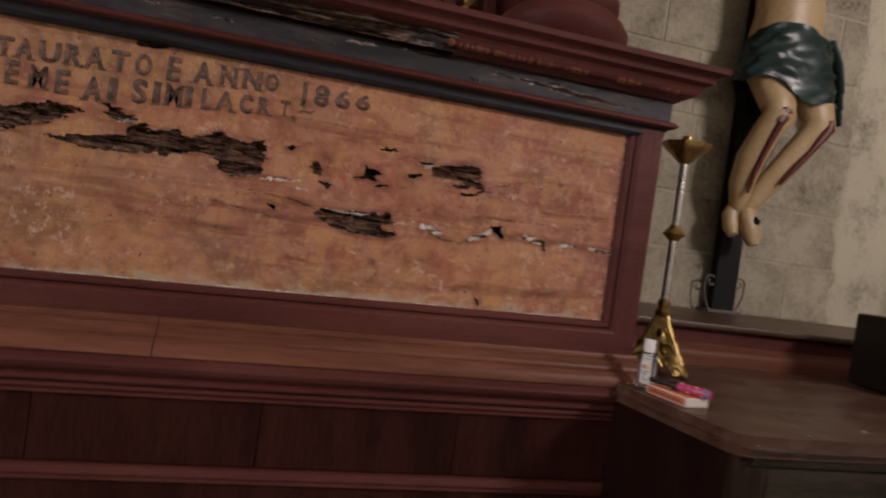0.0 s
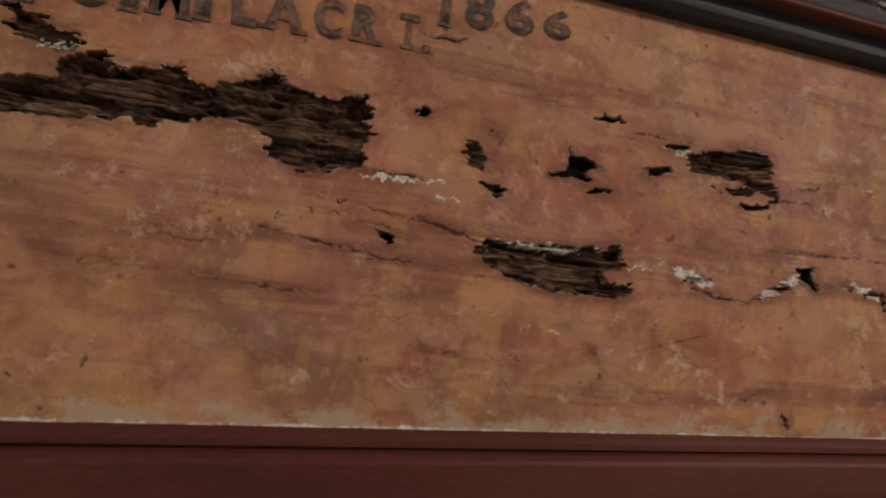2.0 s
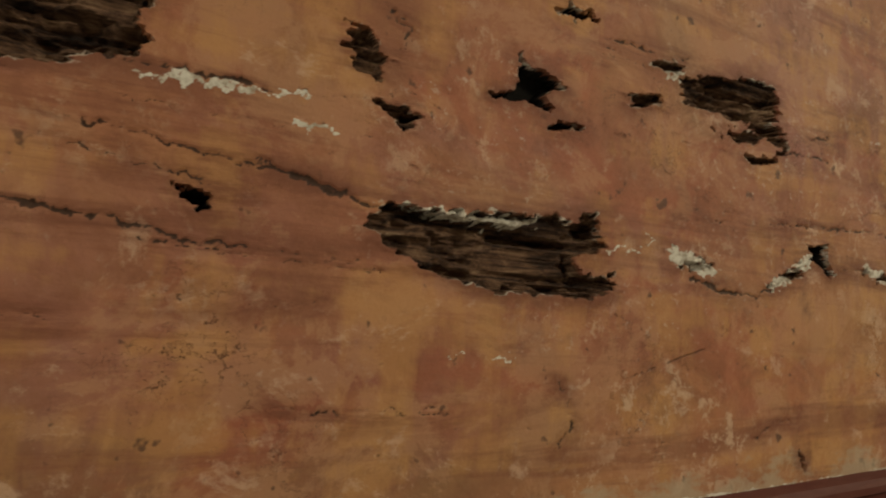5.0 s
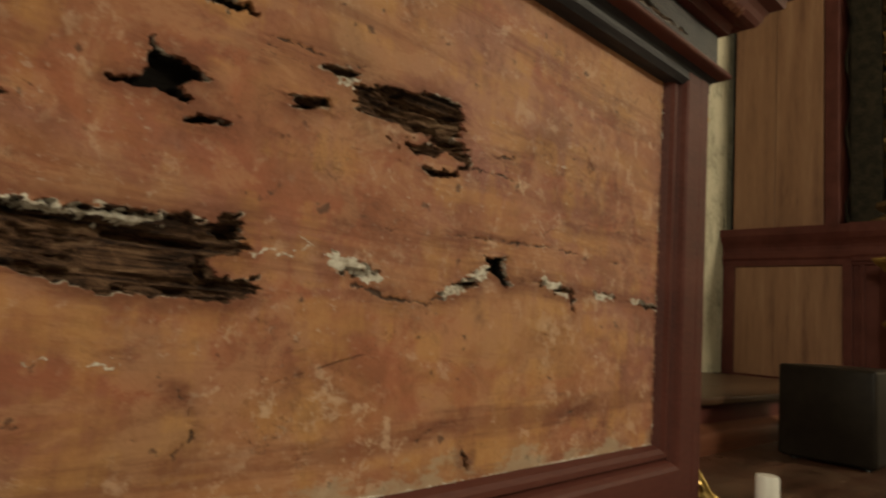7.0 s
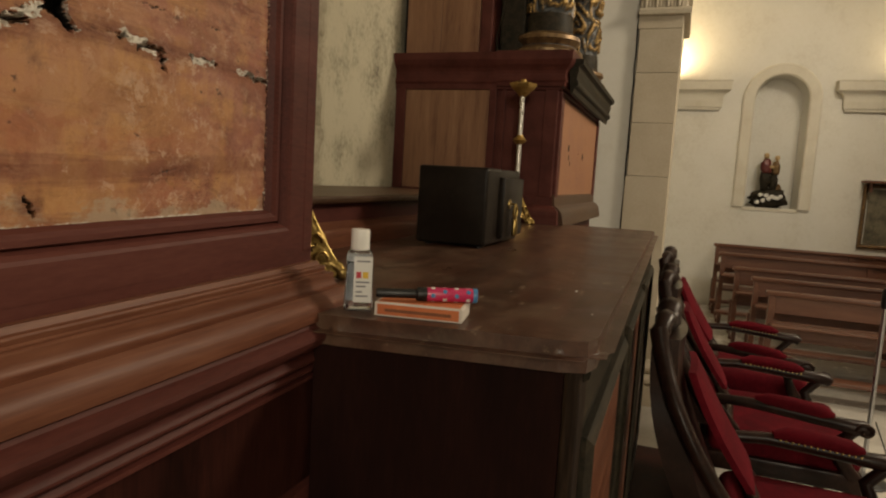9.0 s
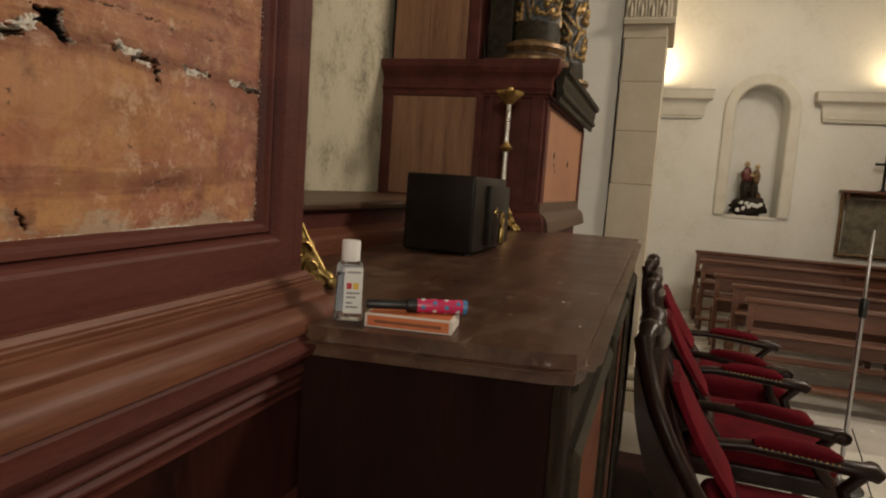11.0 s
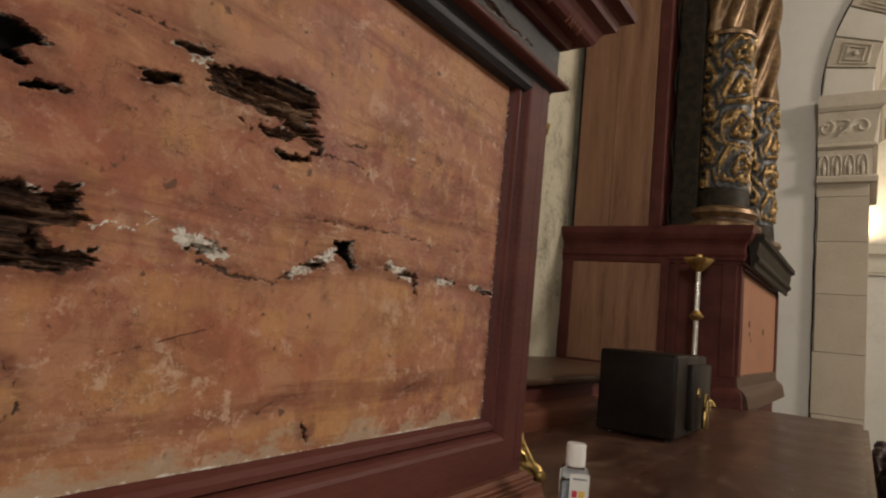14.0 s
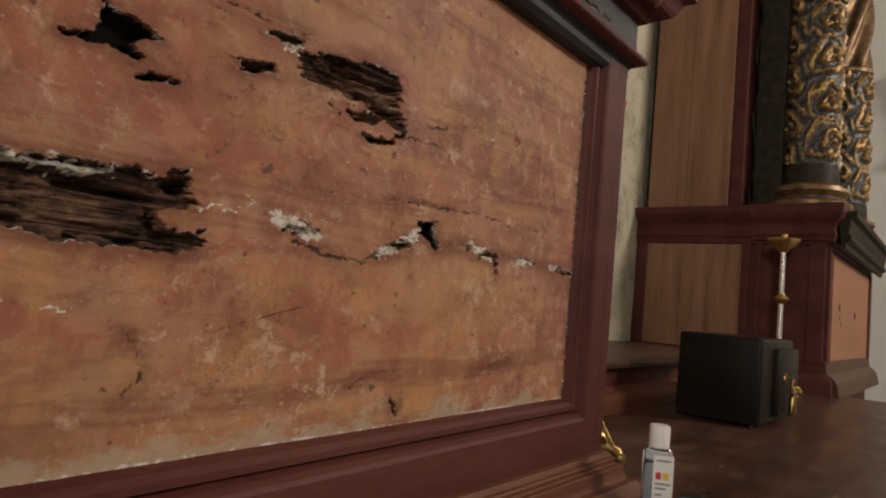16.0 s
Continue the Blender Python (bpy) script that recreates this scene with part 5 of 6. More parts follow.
# ---------------------------------------------------------------- candlesticks
def candlestick(x, y, turn):
    cs = thing("candlestick", "tall altar candlestick with silvered stem and gilded openwork foot", "candlestick", "altar candlesticks")
    # three openwork sides, each a leaf-shaped plate with a hole, on a clawed toe
    for k in range(3):
        a = radians(120 * k)
        c, s = math.cos(a), math.sin(a)

        def at(r, w, z):
            return (r * c - w * s, r * s + w * c, z)
        leg = tube([at(0.012, 0, 0.17), at(0.022, 0, 0.14), at(0.034, 0, 0.10), at(0.052, 0, 0.06), at(0.070, 0, 0.030), at(0.086, 0, 0.022), at(0.094, 0, 0.010)], [0.006, 0.008, 0.0085, 0.009, 0.011, 0.012, 0.009], 8)
        smooth(part("leg", leg, M_BRASS, cs), 60)
        toe = bmesh.new()
        bmesh.ops.create_icosphere(toe, subdivisions=2, radius=0.013)
        for v in toe.verts:
            v.co = Vector(at(0.092, 0, 0.012)) + v.co * (1 + 0.25 * noise.noise(v.co * 120))
            v.co.z = max(v.co.z, 0.0)
        part("toe", toe, M_BRASS, cs)
        # openwork leaf plate between this leg and the next
        m_ = a + radians(60)
        ca, sa = math.cos(m_), math.sin(m_)
        bm = bmesh.new()
        NU, NW = 20, 18
        grid = []
        for i in range(NU + 1):
            u = i / NU
            half = 0.012 + 0.064 * u ** 1.25
            dist = 0.013 + 0.036 * u ** 1.15
            line = []
            for j in range(NW + 1):
                w = half * (2 * j / NW - 1)
                bow = 0.10 * (w / half) ** 2 * u
                z = 0.168 - 0.150 * u * (1 - 0.12 * math.cos(w / half * 4.7) * u) + 0.0
                r = dist + bow * 0.02 + 0.0022 * noise.noise(Vector((w * 160, z * 160, k * 3.0)))
                line.append(bm.verts.new((r * ca - w * sa, r * sa + w * ca, max(z, 0.004))))
            grid.append(line)
        for i in range(NU):
            for j in range(NW):
                u, w = (i + 0.5) / NU, 2 * (j + 0.5) / NW - 1
                hole = any(((u - hu) / du) ** 2 + ((w - hw) / dw) ** 2 < 1 for hu, hw, du, dw in ((0.66, -0.27, 0.13, 0.16), (0.66, 0.27, 0.13, 0.16), (0.95, -0.5, 0.10, 0.14), (0.95, 0.5, 0.10, 0.14), (0.40, 0.0, 0.08, 0.22)))
                if not hole:
                    bm.faces.new((grid[i][j], grid[i][j + 1], grid[i + 1][j + 1], grid[i + 1][j]))
        ext = bmesh.ops.extrude_face_region(bm, geom=bm.faces[:])
        for e in ext["geom"]:
            if isinstance(e, bmesh.types.BMVert):
                e.co.x, e.co.y = e.co.x - 0.004 * ca, e.co.y - 0.004 * sa
        bmesh.ops.delete(bm, geom=[v for v in bm.verts if not v.link_faces], context="VERTS")
        bmesh.ops.recalc_face_normals(bm, faces=bm.faces[:])
        part("foot_plate", bm, M_BRASS, cs)
        for sgn in (-1, 1):
            for hu, rad0 in ((0.66, 0.0065), (0.88, 0.0075)):
                pts, rad = [], []
                u0 = hu
                half, dist = 0.012 + 0.064 * u0 ** 1.25, 0.015 + 0.036 * u0 ** 1.15
                for i in range(16):
                    u = i / 15
                    th = u * 6.0
                    rr = 0.020 * (1 - 0.75 * u)
                    w = sgn * (half * 0.55 + rr * math.cos(th) * 0.8)
                    pts.append((dist * ca - w * sa, dist * sa + w * ca, max(0.008, 0.168 - 0.150 * u0 + rr * math.sin(th))))
                    rad.append(0.0042 - 0.0018 * u)
                part("scroll", tube(pts, rad, 6), M_BRASS, cs)
    smooth(part("collar", lathe([(0.008, 0.150), (0.020, 0.160), (0.022, 0.170), (0.014, 0.180), (0.017, 0.190), (0.018, 0.198), (0.012, 0.206)], 20), M_BRASS, cs))
    smooth(part("lower_stem", lathe([(0.0115, 0.20), (0.0105, 0.385)], 16), M_SILVER, cs))
    smooth(part("knop", lathe([(0.012, 0.372), (0.018, 0.378), (0.030, 0.388), (0.032, 0.392), (0.024, 0.400), (0.015, 0.410), (0.013, 0.416)], 20), M_GOLD, cs))
    smooth(part("upper_stem", lathe([(0.0105, 0.41), (0.0105, 0.60)], 16), M_SILVER, cs))
    pan = lathe([(0.012, 0.590), (0.020, 0.596), (0.034, 0.612), (0.052, 0.628), (0.063, 0.643), (0.064, 0.648), (0.058, 0.646), (0.030, 0.640), (0.006, 0.638)], 32)
    for v in pan.verts:
        r = math.hypot(v.co.x, v.co.y)
        k = 1 + 0.06 * math.cos(8 * math.atan2(v.co.y, v.co.x)) * min(1, r / 0.05)
        v.co.x, v.co.y = v.co.x * k, v.co.y * k
    smooth(part("drip_pan", pan, M_GOLD, cs))
    smooth(part("socket", lathe([(0.011, 0.635), (0.012, 0.650), (0.014, 0.662), (0.012, 0.668), (0.007, 0.669)], 16), M_GOLD, cs))
    cs.matrix_basis = pose(x, y, Z, 0, 0, turn)
    return cs


stick = candlestick(1.098, 1.565, 52)
copy_thing(stick, pose(3.03, 1.63, Z, 0, 0, -55))

# ---------------------------------------------------------------- bottle, matchbox, lighter
bottle = thing("sanitizer_bottle", "clear plastic hand gel bottle with white cap, labelled", "bottle")
bm = block(-0.021, 0.021, -0.013, 0.013, 0.0, 0.092, 0.007, segments=4)
for v in bm.verts:
    if v.co.z > 0.08:
        k = 1 - 0.45 * (v.co.z - 0.08) / 0.012
        v.co.x, v.co.y = v.co.x * k, v.co.y * max(k, 0.8)
smooth(part("body", bm, M_CLEAR, bottle), 50)
part("label", block(-0.0075, 0.0185, -0.0137, -0.0131, 0.014, 0.080, 0.0002), M_PAPER, bottle, "white printed label")
part("label", block(-0.0185, 0.0185, 0.0131, 0.0137, 0.014, 0.080, 0.0002), M_PAPER, bottle, "white printed label")
part("gel", block(-0.0185, 0.0185, -0.0105, 0.0105, 0.003, 0.070, 0.005), M_CLEAR, bottle)
smooth(part("cap", lathe([(0.0125, 0.088), (0.0135, 0.089), (0.0135, 0.115), (0.0125, 0.118), (0.004, 0.1182)], 28), M_CAP, bottle))
lab = bottle.children[1]
part("cross_mark", block(-0.004, 0.003, -0.0142, -0.0138, 0.049, 0.058), M_REDINK, lab)
part("colour_mark", block(0.005, 0.013, -0.0142, -0.0138, 0.049, 0.058), M_YELLOWINK, lab)
for z_, w_ in ((0.072, 0.019), (0.042, 0.019), (0.036, 0.014), (0.028, 0.009), (0.022, 0.017)):
    part("text_bar", block(-0.004, -0.004 + w_, -0.0142, -0.0138, z_, z_ + 0.0024), M_INK, lab)
bottle.matrix_basis = pose(0.918, 1.332, Z, 0, 0, -62)

box = thing("matchbox", "orange and white kitchen matchbox lying on the altar shelf", "matchbox")
part("sleeve", block(-0.058, 0.058, -0.029, 0.029, 0.0, 0.0175, 0.0012), M_CARD, box)
part("striking_side", block(-0.054, 0.054, -0.0296, -0.0290, 0.0022, 0.0150), M_ORANGE, box, "orange printed side")
part("strike_strip", block(-0.044, 0.044, -0.0300, -0.0297, 0.0062, 0.0100), M_STRIKE, box)
part("top_print", block(-0.054, 0.054, -0.026, 0.026, 0.0175, 0.0179), M_ORANGE, box, "orange printed top")
part("tray_end", block(0.0575, 0.0588, -0.0265, 0.0265, 0.002, 0.0155, 0.0005), M_CARD, box)
# the long side faces the shelf's end
box.matrix_basis = pose(0.942, 1.240, Z, 0, 0, -81) @ Matrix.Diagonal((1.08, 1.10, 1.15, 1))

lighter = thing("lighter", "pink and blue patterned gas lighter with black barrel", "lighter")
smooth(part("grip", lathe([(0.0075, 0.0), (0.0088, 0.002), (0.0088, 0.062), (0.0078, 0.066)], 20), M_PINK, lighter))
smooth(part("end_band", lathe([(0.0090, 0.0005), (0.0092, 0.002), (0.0092, 0.0055), (0.0089, 0.006)], 20), M_SKYBLUE, lighter, "blue end band"))
smooth(part("collar", lathe([(0.0085, 0.062), (0.0088, 0.064), (0.0086, 0.074), (0.0070, 0.076)], 20), M_RUBBER, lighter, "black collar"))
smooth(part("barrel", lathe([(0.0055, 0.074), (0.0060, 0.078), (0.0058, 0.122), (0.0048, 0.125)], 16), M_RUBBER, lighter, "black barrel"))
for k in range(4):
    for j in range(5):
        a = radians(72 * j + 36 * (k % 2))
        d = bmesh.new()
        bmesh.ops.create_icosphere(d, subdivisions=1, radius=0.0032)
        c = Vector((0.0088 * math.cos(a), 0.0088 * math.sin(a), 0.012 + 0.0145 * k))
        n_ = Vector((math.cos(a), math.sin(a), 0))
        for v in d.verts:
            v.co = c + v.co - n_ * v.co.dot(n_) * 0.85
        part("dot", d, M_SKYBLUE if (k + j) % 2 else M_CAP, lighter)
lighter.matrix_basis = pose(0.975, 1.170, Z + 0.0206 + 0.0105, -90, 0, 27) @ Matrix.Scale(1.16, 4)

# ---------------------------------------------------------------- crucifix on the gradine
cross = thing("crucifix", "black wooden crucifix standing on the gradine on a scrolled iron foot", "crucifix")
part("post", block(-0.055, 0.055, -0.02, 0.02, 0.005, 2.25, 0.003), M_BLACK, cross)
part("arm", block(-0.75, 0.75, -0.02, 0.02, 1.62, 1.73, 0.003), M_BLACK, cross)
part("foot_block", block(-0.085, 0.085, -0.035, 0.04, 0.0, 0.012, 0.002), M_IRON, cross)
for s in (-1, 1):
    pts = [(s * 0.055, -0.01, 0.012)]
    for i in range(24):
        u = i / 23
        pts.append((s * (0.066 + 0.032 * math.sin(u * 1.9)), -0.012, 0.012 + 0.105 * u))
    cxs, czs = pts[-1][0] - s * 0.026, pts[-1][2] + 0.012
    for i in range(22):
        u = i / 21
        r = 0.030 * (1 - 0.75 * u)
        th = -0.2 + u * 7.5
        pts.append((cxs + s * r * math.cos(th), -0.012, czs + r * math.sin(th)))
    part("scroll", tube(pts, 0.0042, 6), M_IRON, cross, "curled iron scroll")
cross.matrix_basis = pose(1.880, 2.315, 1.292, 0, 0, 0)


def crucified_statue():
    """One plain painted carving: bent legs, wrapped cloth, trunk and arms."""
    bm = bmesh.new()
    marks = []

    def limb(pts, rad, slot, seg=16):
        n0 = len(bm.faces)
        tube(pts, rad, seg, bm)
        bm.faces.ensure_lookup_table()
        marks.append((n0, len(bm.faces), slot))
    # places are relative to the cross foot
    limb([(-0.01, -0.10, 1.04), (-0.02, -0.15, 0.95), (0.01, -0.22, 0.83), (0.015, -0.235, 0.79), (-0.01, -0.21, 0.74), (-0.045, -0.165, 0.62), (-0.05, -0.13, 0.52), (-0.035, -0.10, 0.43), (-0.02, -0.09, 0.40)], [0.085, 0.080, 0.070, 0.064, 0.054, 0.056, 0.050, 0.034, 0.033], 0)
    limb([(0.14, -0.10, 1.04), (0.16, -0.15, 0.95), (0.19, -0.21, 0.83), (0.20, -0.225, 0.79), (0.185, -0.205, 0.745), (0.125, -0.175, 0.64), (0.06, -0.145, 0.54), (0.005, -0.125, 0.45), (-0.01, -0.115, 0.415)], [0.085, 0.078, 0.068, 0.062, 0.054, 0.054, 0.046, 0.034, 0.033], 0)
    limb([(-0.03, -0.085, 0.43), (-0.055, -0.09, 0.39), (-0.055, -0.11, 0.345), (-0.052, -0.125, 0.315)], [0.036, 0.036, 0.034, 0.020], 0, 12)
    limb([(0.0, -0.11, 0.44), (0.0, -0.135, 0.38), (0.012, -0.155, 0.325), (0.02, -0.165, 0.285)], [0.034, 0.040, 0.040, 0.022], 0, 12)
    limb([(0.015, -0.20, 0.80), (0.008, -0.285, 0.79), (-0.005, -0.278, 0.755)], [0.01, 0.027, 0.018], 2, 10)
    limb([(0.00, -0.278, 0.76), (-0.025, -0.246, 0.66), (-0.045, -0.212, 0.56), (-0.05, -0.19, 0.48)], [0.014, 0.011, 0.010, 0.006], 2, 8)
    limb([(0.21, -0.285, 0.80), (0.215, -0.275, 0.77), (0.165, -0.255, 0.68), (0.11, -0.236, 0.60), (0.07, -0.208, 0.53)], [0.010, 0.022, 0.011, 0.010, 0.005], 2, 8)
    limb([(0.012, -0.16, 0.385), (0.014, -0.185, 0.375)], [0.016, 0.012], 3, 10)
    # trunk, arms, head
    limb([(0.065, -0.10, 1.10), (0.06, -0.12, 1.20), (0.045, -0.125, 1.32), (0.035, -0.12, 1.48), (0.03, -0.10, 1.60), (0.03, -0.09, 1.68)], [0.145, 0.135, 0.130, 0.155, 0.165, 0.09], 0, 24)
    for s in (-1, 1):
        limb([(0.03 + s * 0.12, -0.10, 1.60), (0.03 + s * 0.32, -0.08, 1.64), (s * 0.52, -0.06, 1.70), (s * 0.68, -0.04, 1.70)], [0.06, 0.048, 0.04, 0.03], 0, 12)
    limb([(0.03, -0.10, 1.66), (0.02, -0.13, 1.75), (0.02, -0.15, 1.84), (0.02, -0.14, 1.93)], [0.05, 0.075, 0.088, 0.04], 0, 14)
    for f0, f1, slot in marks:
        bm.faces.ensure_lookup_table()
        for f in bm.faces[f0:f1]:
            f.material_index = slot
    # wrapped cloth with folds
    n0 = len(bm.faces)
    rings = []
    for i in range(22):
        u = i / 21
        z = 0.885 + 0.232 * u
        ring = []
        for k in range(56):
            a = 2 * math.pi * k / 56
            fold = 0.008 * noise.noise(Vector((math.cos(a) * 9, math.sin(a) * 9, u * 16 + a))) + 0.005 * math.sin(5 * a + 13 * u + 2 * math.sin(2 * a)) + 0.005 * math.sin(9 * a - 22 * u) + 0.006 * noise.noise(Vector((math.cos(a) * 6, math.sin(a) * 6, u * 9)))
            rx, ry = 0.215 - 0.045 * u + fold, 0.150 - 0.01 * u + fold
            hem = 0.035 * math.sin(2 * a + 0.6) * (1 - u) + 0.015 * math.sin(5 * a) * (1 - u)
            top = 0.028 * math.sin(a * 2 - 0.9) * u
            ring.append(bm.verts.new((0.075 + rx * math.cos(a), -0.125 + ry * math.sin(a) - 0.02 * (1 - u), z + hem + top)))
        rings.append(ring)
    for p, q in zip(rings, rings[1:]):
        for k in range(56):
            bm.faces.new((p[k], p[(k + 1) % 56], q[(k + 1) % 56], q[k]))
    for j in range(3):     # hanging end at the hip
        pts = [(0.245 + 0.012 * j, -0.14 + 0.02 * j, 1.14), (0.285 + 0.012 * j, -0.15 + 0.02 * j, 1.05 - 0.02 * j), (0.305 + 0.018 * j, -0.15 + 0.02 * j, 0.98 - 0.055 * j), (0.318 + 0.018 * j, -0.15 + 0.02 * j, 0.94 - 0.06 * j)]
        tube(pts, [0.03, 0.038, 0.034, 0.028], 10, bm, 0.5)
    bm.faces.ensure_lookup_table()
    for f in bm.faces[n0:]:
        f.material_index = 1
    return bm


statue = smooth(part("crucifix_statue", crucified_statue(), [M_FLESH, M_GREEN, M_WOUND, M_BLACK]), 50)
tagged(statue, "painted wooden statue in a glossy green loincloth fixed to the cross", "statue")
statue.matrix_basis = pose(1.868, 2.305, 1.292, 0, 0, 0) @ Matrix.Diagonal((1.10, 0.74, 1.04, 1))

# wall lamp bracket seen past the frame: gilded wall ornament
orn = thing("wall_ornament", "small gilded carved ornament with blue paint on the stone wall", "ornament")
b2 = bmesh.new()
bmesh.ops.create_icosphere(b2, subdivisions=4, radius=0.075)
for v in b2.verts:
    k = 1 + 0.35 * noise.noise(v.co * 40) + 0.2 * noise.noise(v.co * 90)
    v.co = Vector((v.co.x * 0.8 * k, v.co.y * 0.7 * k, v.co.z * 0.85 * k))
part("carving", b2, M_GILTWOOD, orn)
part("cap", lathe([(0.05, 0.05), (0.035, 0.10), (0.02, 0.17), (0.005, 0.22)], 14), M_NAVY, orn, "blue painted tip")
part("bracket", block(-0.02, 0.02, 0.03, 0.14, -0.03, 0.03, 0.004), M_GILTWOOD, orn)
orn.location = (1.965, BACK - 0.12, 2.285)

# ---------------------------------------------------------------- armchairs
def armchair(x, y, turn):
    ch = thing("armchair", "carved walnut armchair upholstered in crimson velvet", "armchair", "armchairs before the altar")
    # local: faces -y, origin on the floor under the seat's middle

    def back_at(u, v):
        """u across -1..1, v up the back 0..1"""
        return Vector((u * (0.235 + 0.055 * math.sin(math.pi * min(1, v * 1.15)) - 0.07 * max(0, v - 0.72) / 0.28), 0.10 + 0.36 * math.sin(v * 1.3) + 0.02 * u * u, 0.42 + 0.63 * v))
    for s in (-1, 1):
        pts = [back_at(s, v / 14) for v in range(15)]
        smooth(part("back_post", tube(pts, [0.036 - 0.006 * math.sin(i / 14 * 3) for i in range(15)], 10, None, 0.7), M_WALNUT, ch), 60)
    crest = []
    for i in range(21):
        u = -1 + i / 10
        p = back_at(u * 0.98, 0.98)
        crest.append(p + Vector((0, 0, 0.035 * math.cos(u * math.pi / 2) + 0.012 * math.cos(u * 9))))
    smooth(part("crest_rail", tube(crest, [0.022 + 0.012 * math.cos((-1 + i / 10) * math.pi / 2) + 0.004 * math.sin(i * 2.1) for i in range(21)], 10), M_WALNUT, ch), 60)
    for i in range(9):
        u = -0.6 + i * 0.15
        b_ = bmesh.new()
        bmesh.ops.create_icosphere(b_, subdivisions=2, radius=0.014)
        c = back_at(u, 0.965) + Vector((0, -0.004, 0.03 * math.cos(u * 1.6)))
        for v in b_.verts:
            v.co = c + v.co * (1 + 0.4 * noise.noise(v.co * 60 + Vector((i, 0, 0))))
        part("carved_leaf", b_, M_WALNUT, ch)
    smooth(part("lower_back_rail", tube([back_at(-0.95, 0.14), back_at(0, 0.13), back_at(0.95, 0.14)], 0.02, 8), M_WALNUT, ch), 60)
    # padded back, and its dark rear board
    for name, off, material, bulge in (("back_pad", -0.056, M_VELVET, -0.010), ("rear_board", 0.020, M_WALNUT, 0.008)):
        wide, low, tall = (0.56, 0.30, 0.50) if name == "back_pad" else (0.97, 0.08, 0.88)
        bm = bmesh.new()
        g = [[None] * 13 for _ in range(13)]
        for i in range(13):
            for j in range(13):
                u, v = -1 + i / 6, j / 12
                p = back_at(u * wide, low + tall * v)
                w = (1 - u ** 4) * (1 - (2 * v - 1) ** 4)
                deep = 0.15 * (1 - v) if name == "rear_board" else 0.0
                g[i][j] = bm.verts.new(p + Vector((0, off + bulge * w + deep, 0)))
        for i in range(12):
            for j in range(12):
                bm.faces.new((g[i][j], g[i + 1][j], g[i + 1][j + 1], g[i][j + 1]))
        r = bmesh.ops.extrude_face_region(bm, geom=bm.faces[:])
        for e in r["geom"]:
            if isinstance(e, bmesh.types.BMVert):
                e.co.y += 0.02 if name == "back_pad" else -0.070
        smooth(part(name, bm, material, ch), 50)
    seat = block(-0.29, 0.29, -0.28, 0.25, 0.37, 0.49, 0.045, segments=5)
    smooth(part("seat", seat, M_VELVET, ch), 60)
    smooth(part("seat_rail", block(-0.30, 0.30, -0.285, 0.27, 0.31, 0.385, 0.012), M_WALNUT, ch))
    for s in (-1, 1):
        arm = [(s * 0.275, 0.235, 0.605), (s * 0.295, 0.12, 0.612), (s * 0.305, 0.0, 0.605), (s * 0.315, -0.16, 0.592), (s * 0.325, -0.25, 0.588), (s * 0.325, -0.275, 0.573)]
        a_ob = smooth(part("arm", tube(arm, [0.020, 0.022, 0.024, 0.026, 0.032, 0.024], 10), M_WALNUT, ch), 60)
        pad = [(s * 0.290, 0.10, 0.630), (s * 0.297, 0.06, 0.637), (s * 0.305, -0.02, 0.634), (s * 0.312, -0.12, 0.623), (s * 0.315, -0.16, 0.614)]
        smooth(part("arm_pad", tube(pad, [0.014, 0.026, 0.030, 0.028, 0.014], 12), M_VELVET, a_ob, "crimson velvet arm pad"), 60)
        sc = []
        for i in range(18):
            th, r = i * 0.42, 0.030 * (1 - i / 24)
            sc.append((s * 0.350, -0.255 + r * math.cos(th), 0.585 + r * math.sin(th)))
        part("scroll", tube(sc, 0.007, 6), M_WALNUT, a_ob)
        sup = [(s * 0.322, -0.23, 0.575), (s * 0.315, -0.175, 0.51), (s * 0.30, -0.20, 0.44), (s * 0.285, -0.25, 0.37)]
        smooth(part("arm_support", tube(sup, [0.020, 0.022, 0.024, 0.026], 10), M_WALNUT, ch), 60)
        for i in range(14):
            b_ = bmesh.new()
            bmesh.ops.create_icosphere(b_, subdivisions=1, radius=0.0045)
            t = i / 13
            c = Vector((s * (0.272 + 0.018 * t), 0.08 - 0.23 * t, 0.622 - 0.018 * t))
            for v in b_.verts:
                v.co = v.co + c
            part("nail", b_, M_BRASS, a_ob)
        leg = [(s * 0.265, -0.25, 0.33), (s * 0.285, -0.275, 0.25), (s * 0.275, -0.265, 0.12), (s * 0.285, -0.28, 0.02), (s * 0.285, -0.285, 0.0)]
        smooth(part("leg", tube(leg, [0.032, 0.034, 0.022, 0.024, 0.022], 10), M_WALNUT, ch), 60)
        leg = [(s * 0.24, 0.24, 0.42), (s * 0.24, 0.26, 0.25), (s * 0.245, 0.30, 0.0)]
        smooth(part("leg", tube(leg, [0.026, 0.024, 0.020], 10), M_WALNUT, ch), 60)
    ch.matrix_basis = pose(x, y, 0, 0, 0, turn) @ Matrix.Diagonal((1, 1, 0.935, 1))
    return ch


ch1 = armchair(2.06, 0.46, -1)
copy_thing(ch1, pose(3.02, 0.47, 0, 0, 0, 0))
copy_thing(ch1, pose(3.88, 0.485, 0, 0, 0, -4))
# strip for a step edge lying in shadow; the shadow is its dark colour
setting("footboard", block(0.9, 3.5, 0.72, 1.0, 0.0, 0.02, 0.004), M_DARK, "low step strip along the altar, coloured dark for shade", "footboard")


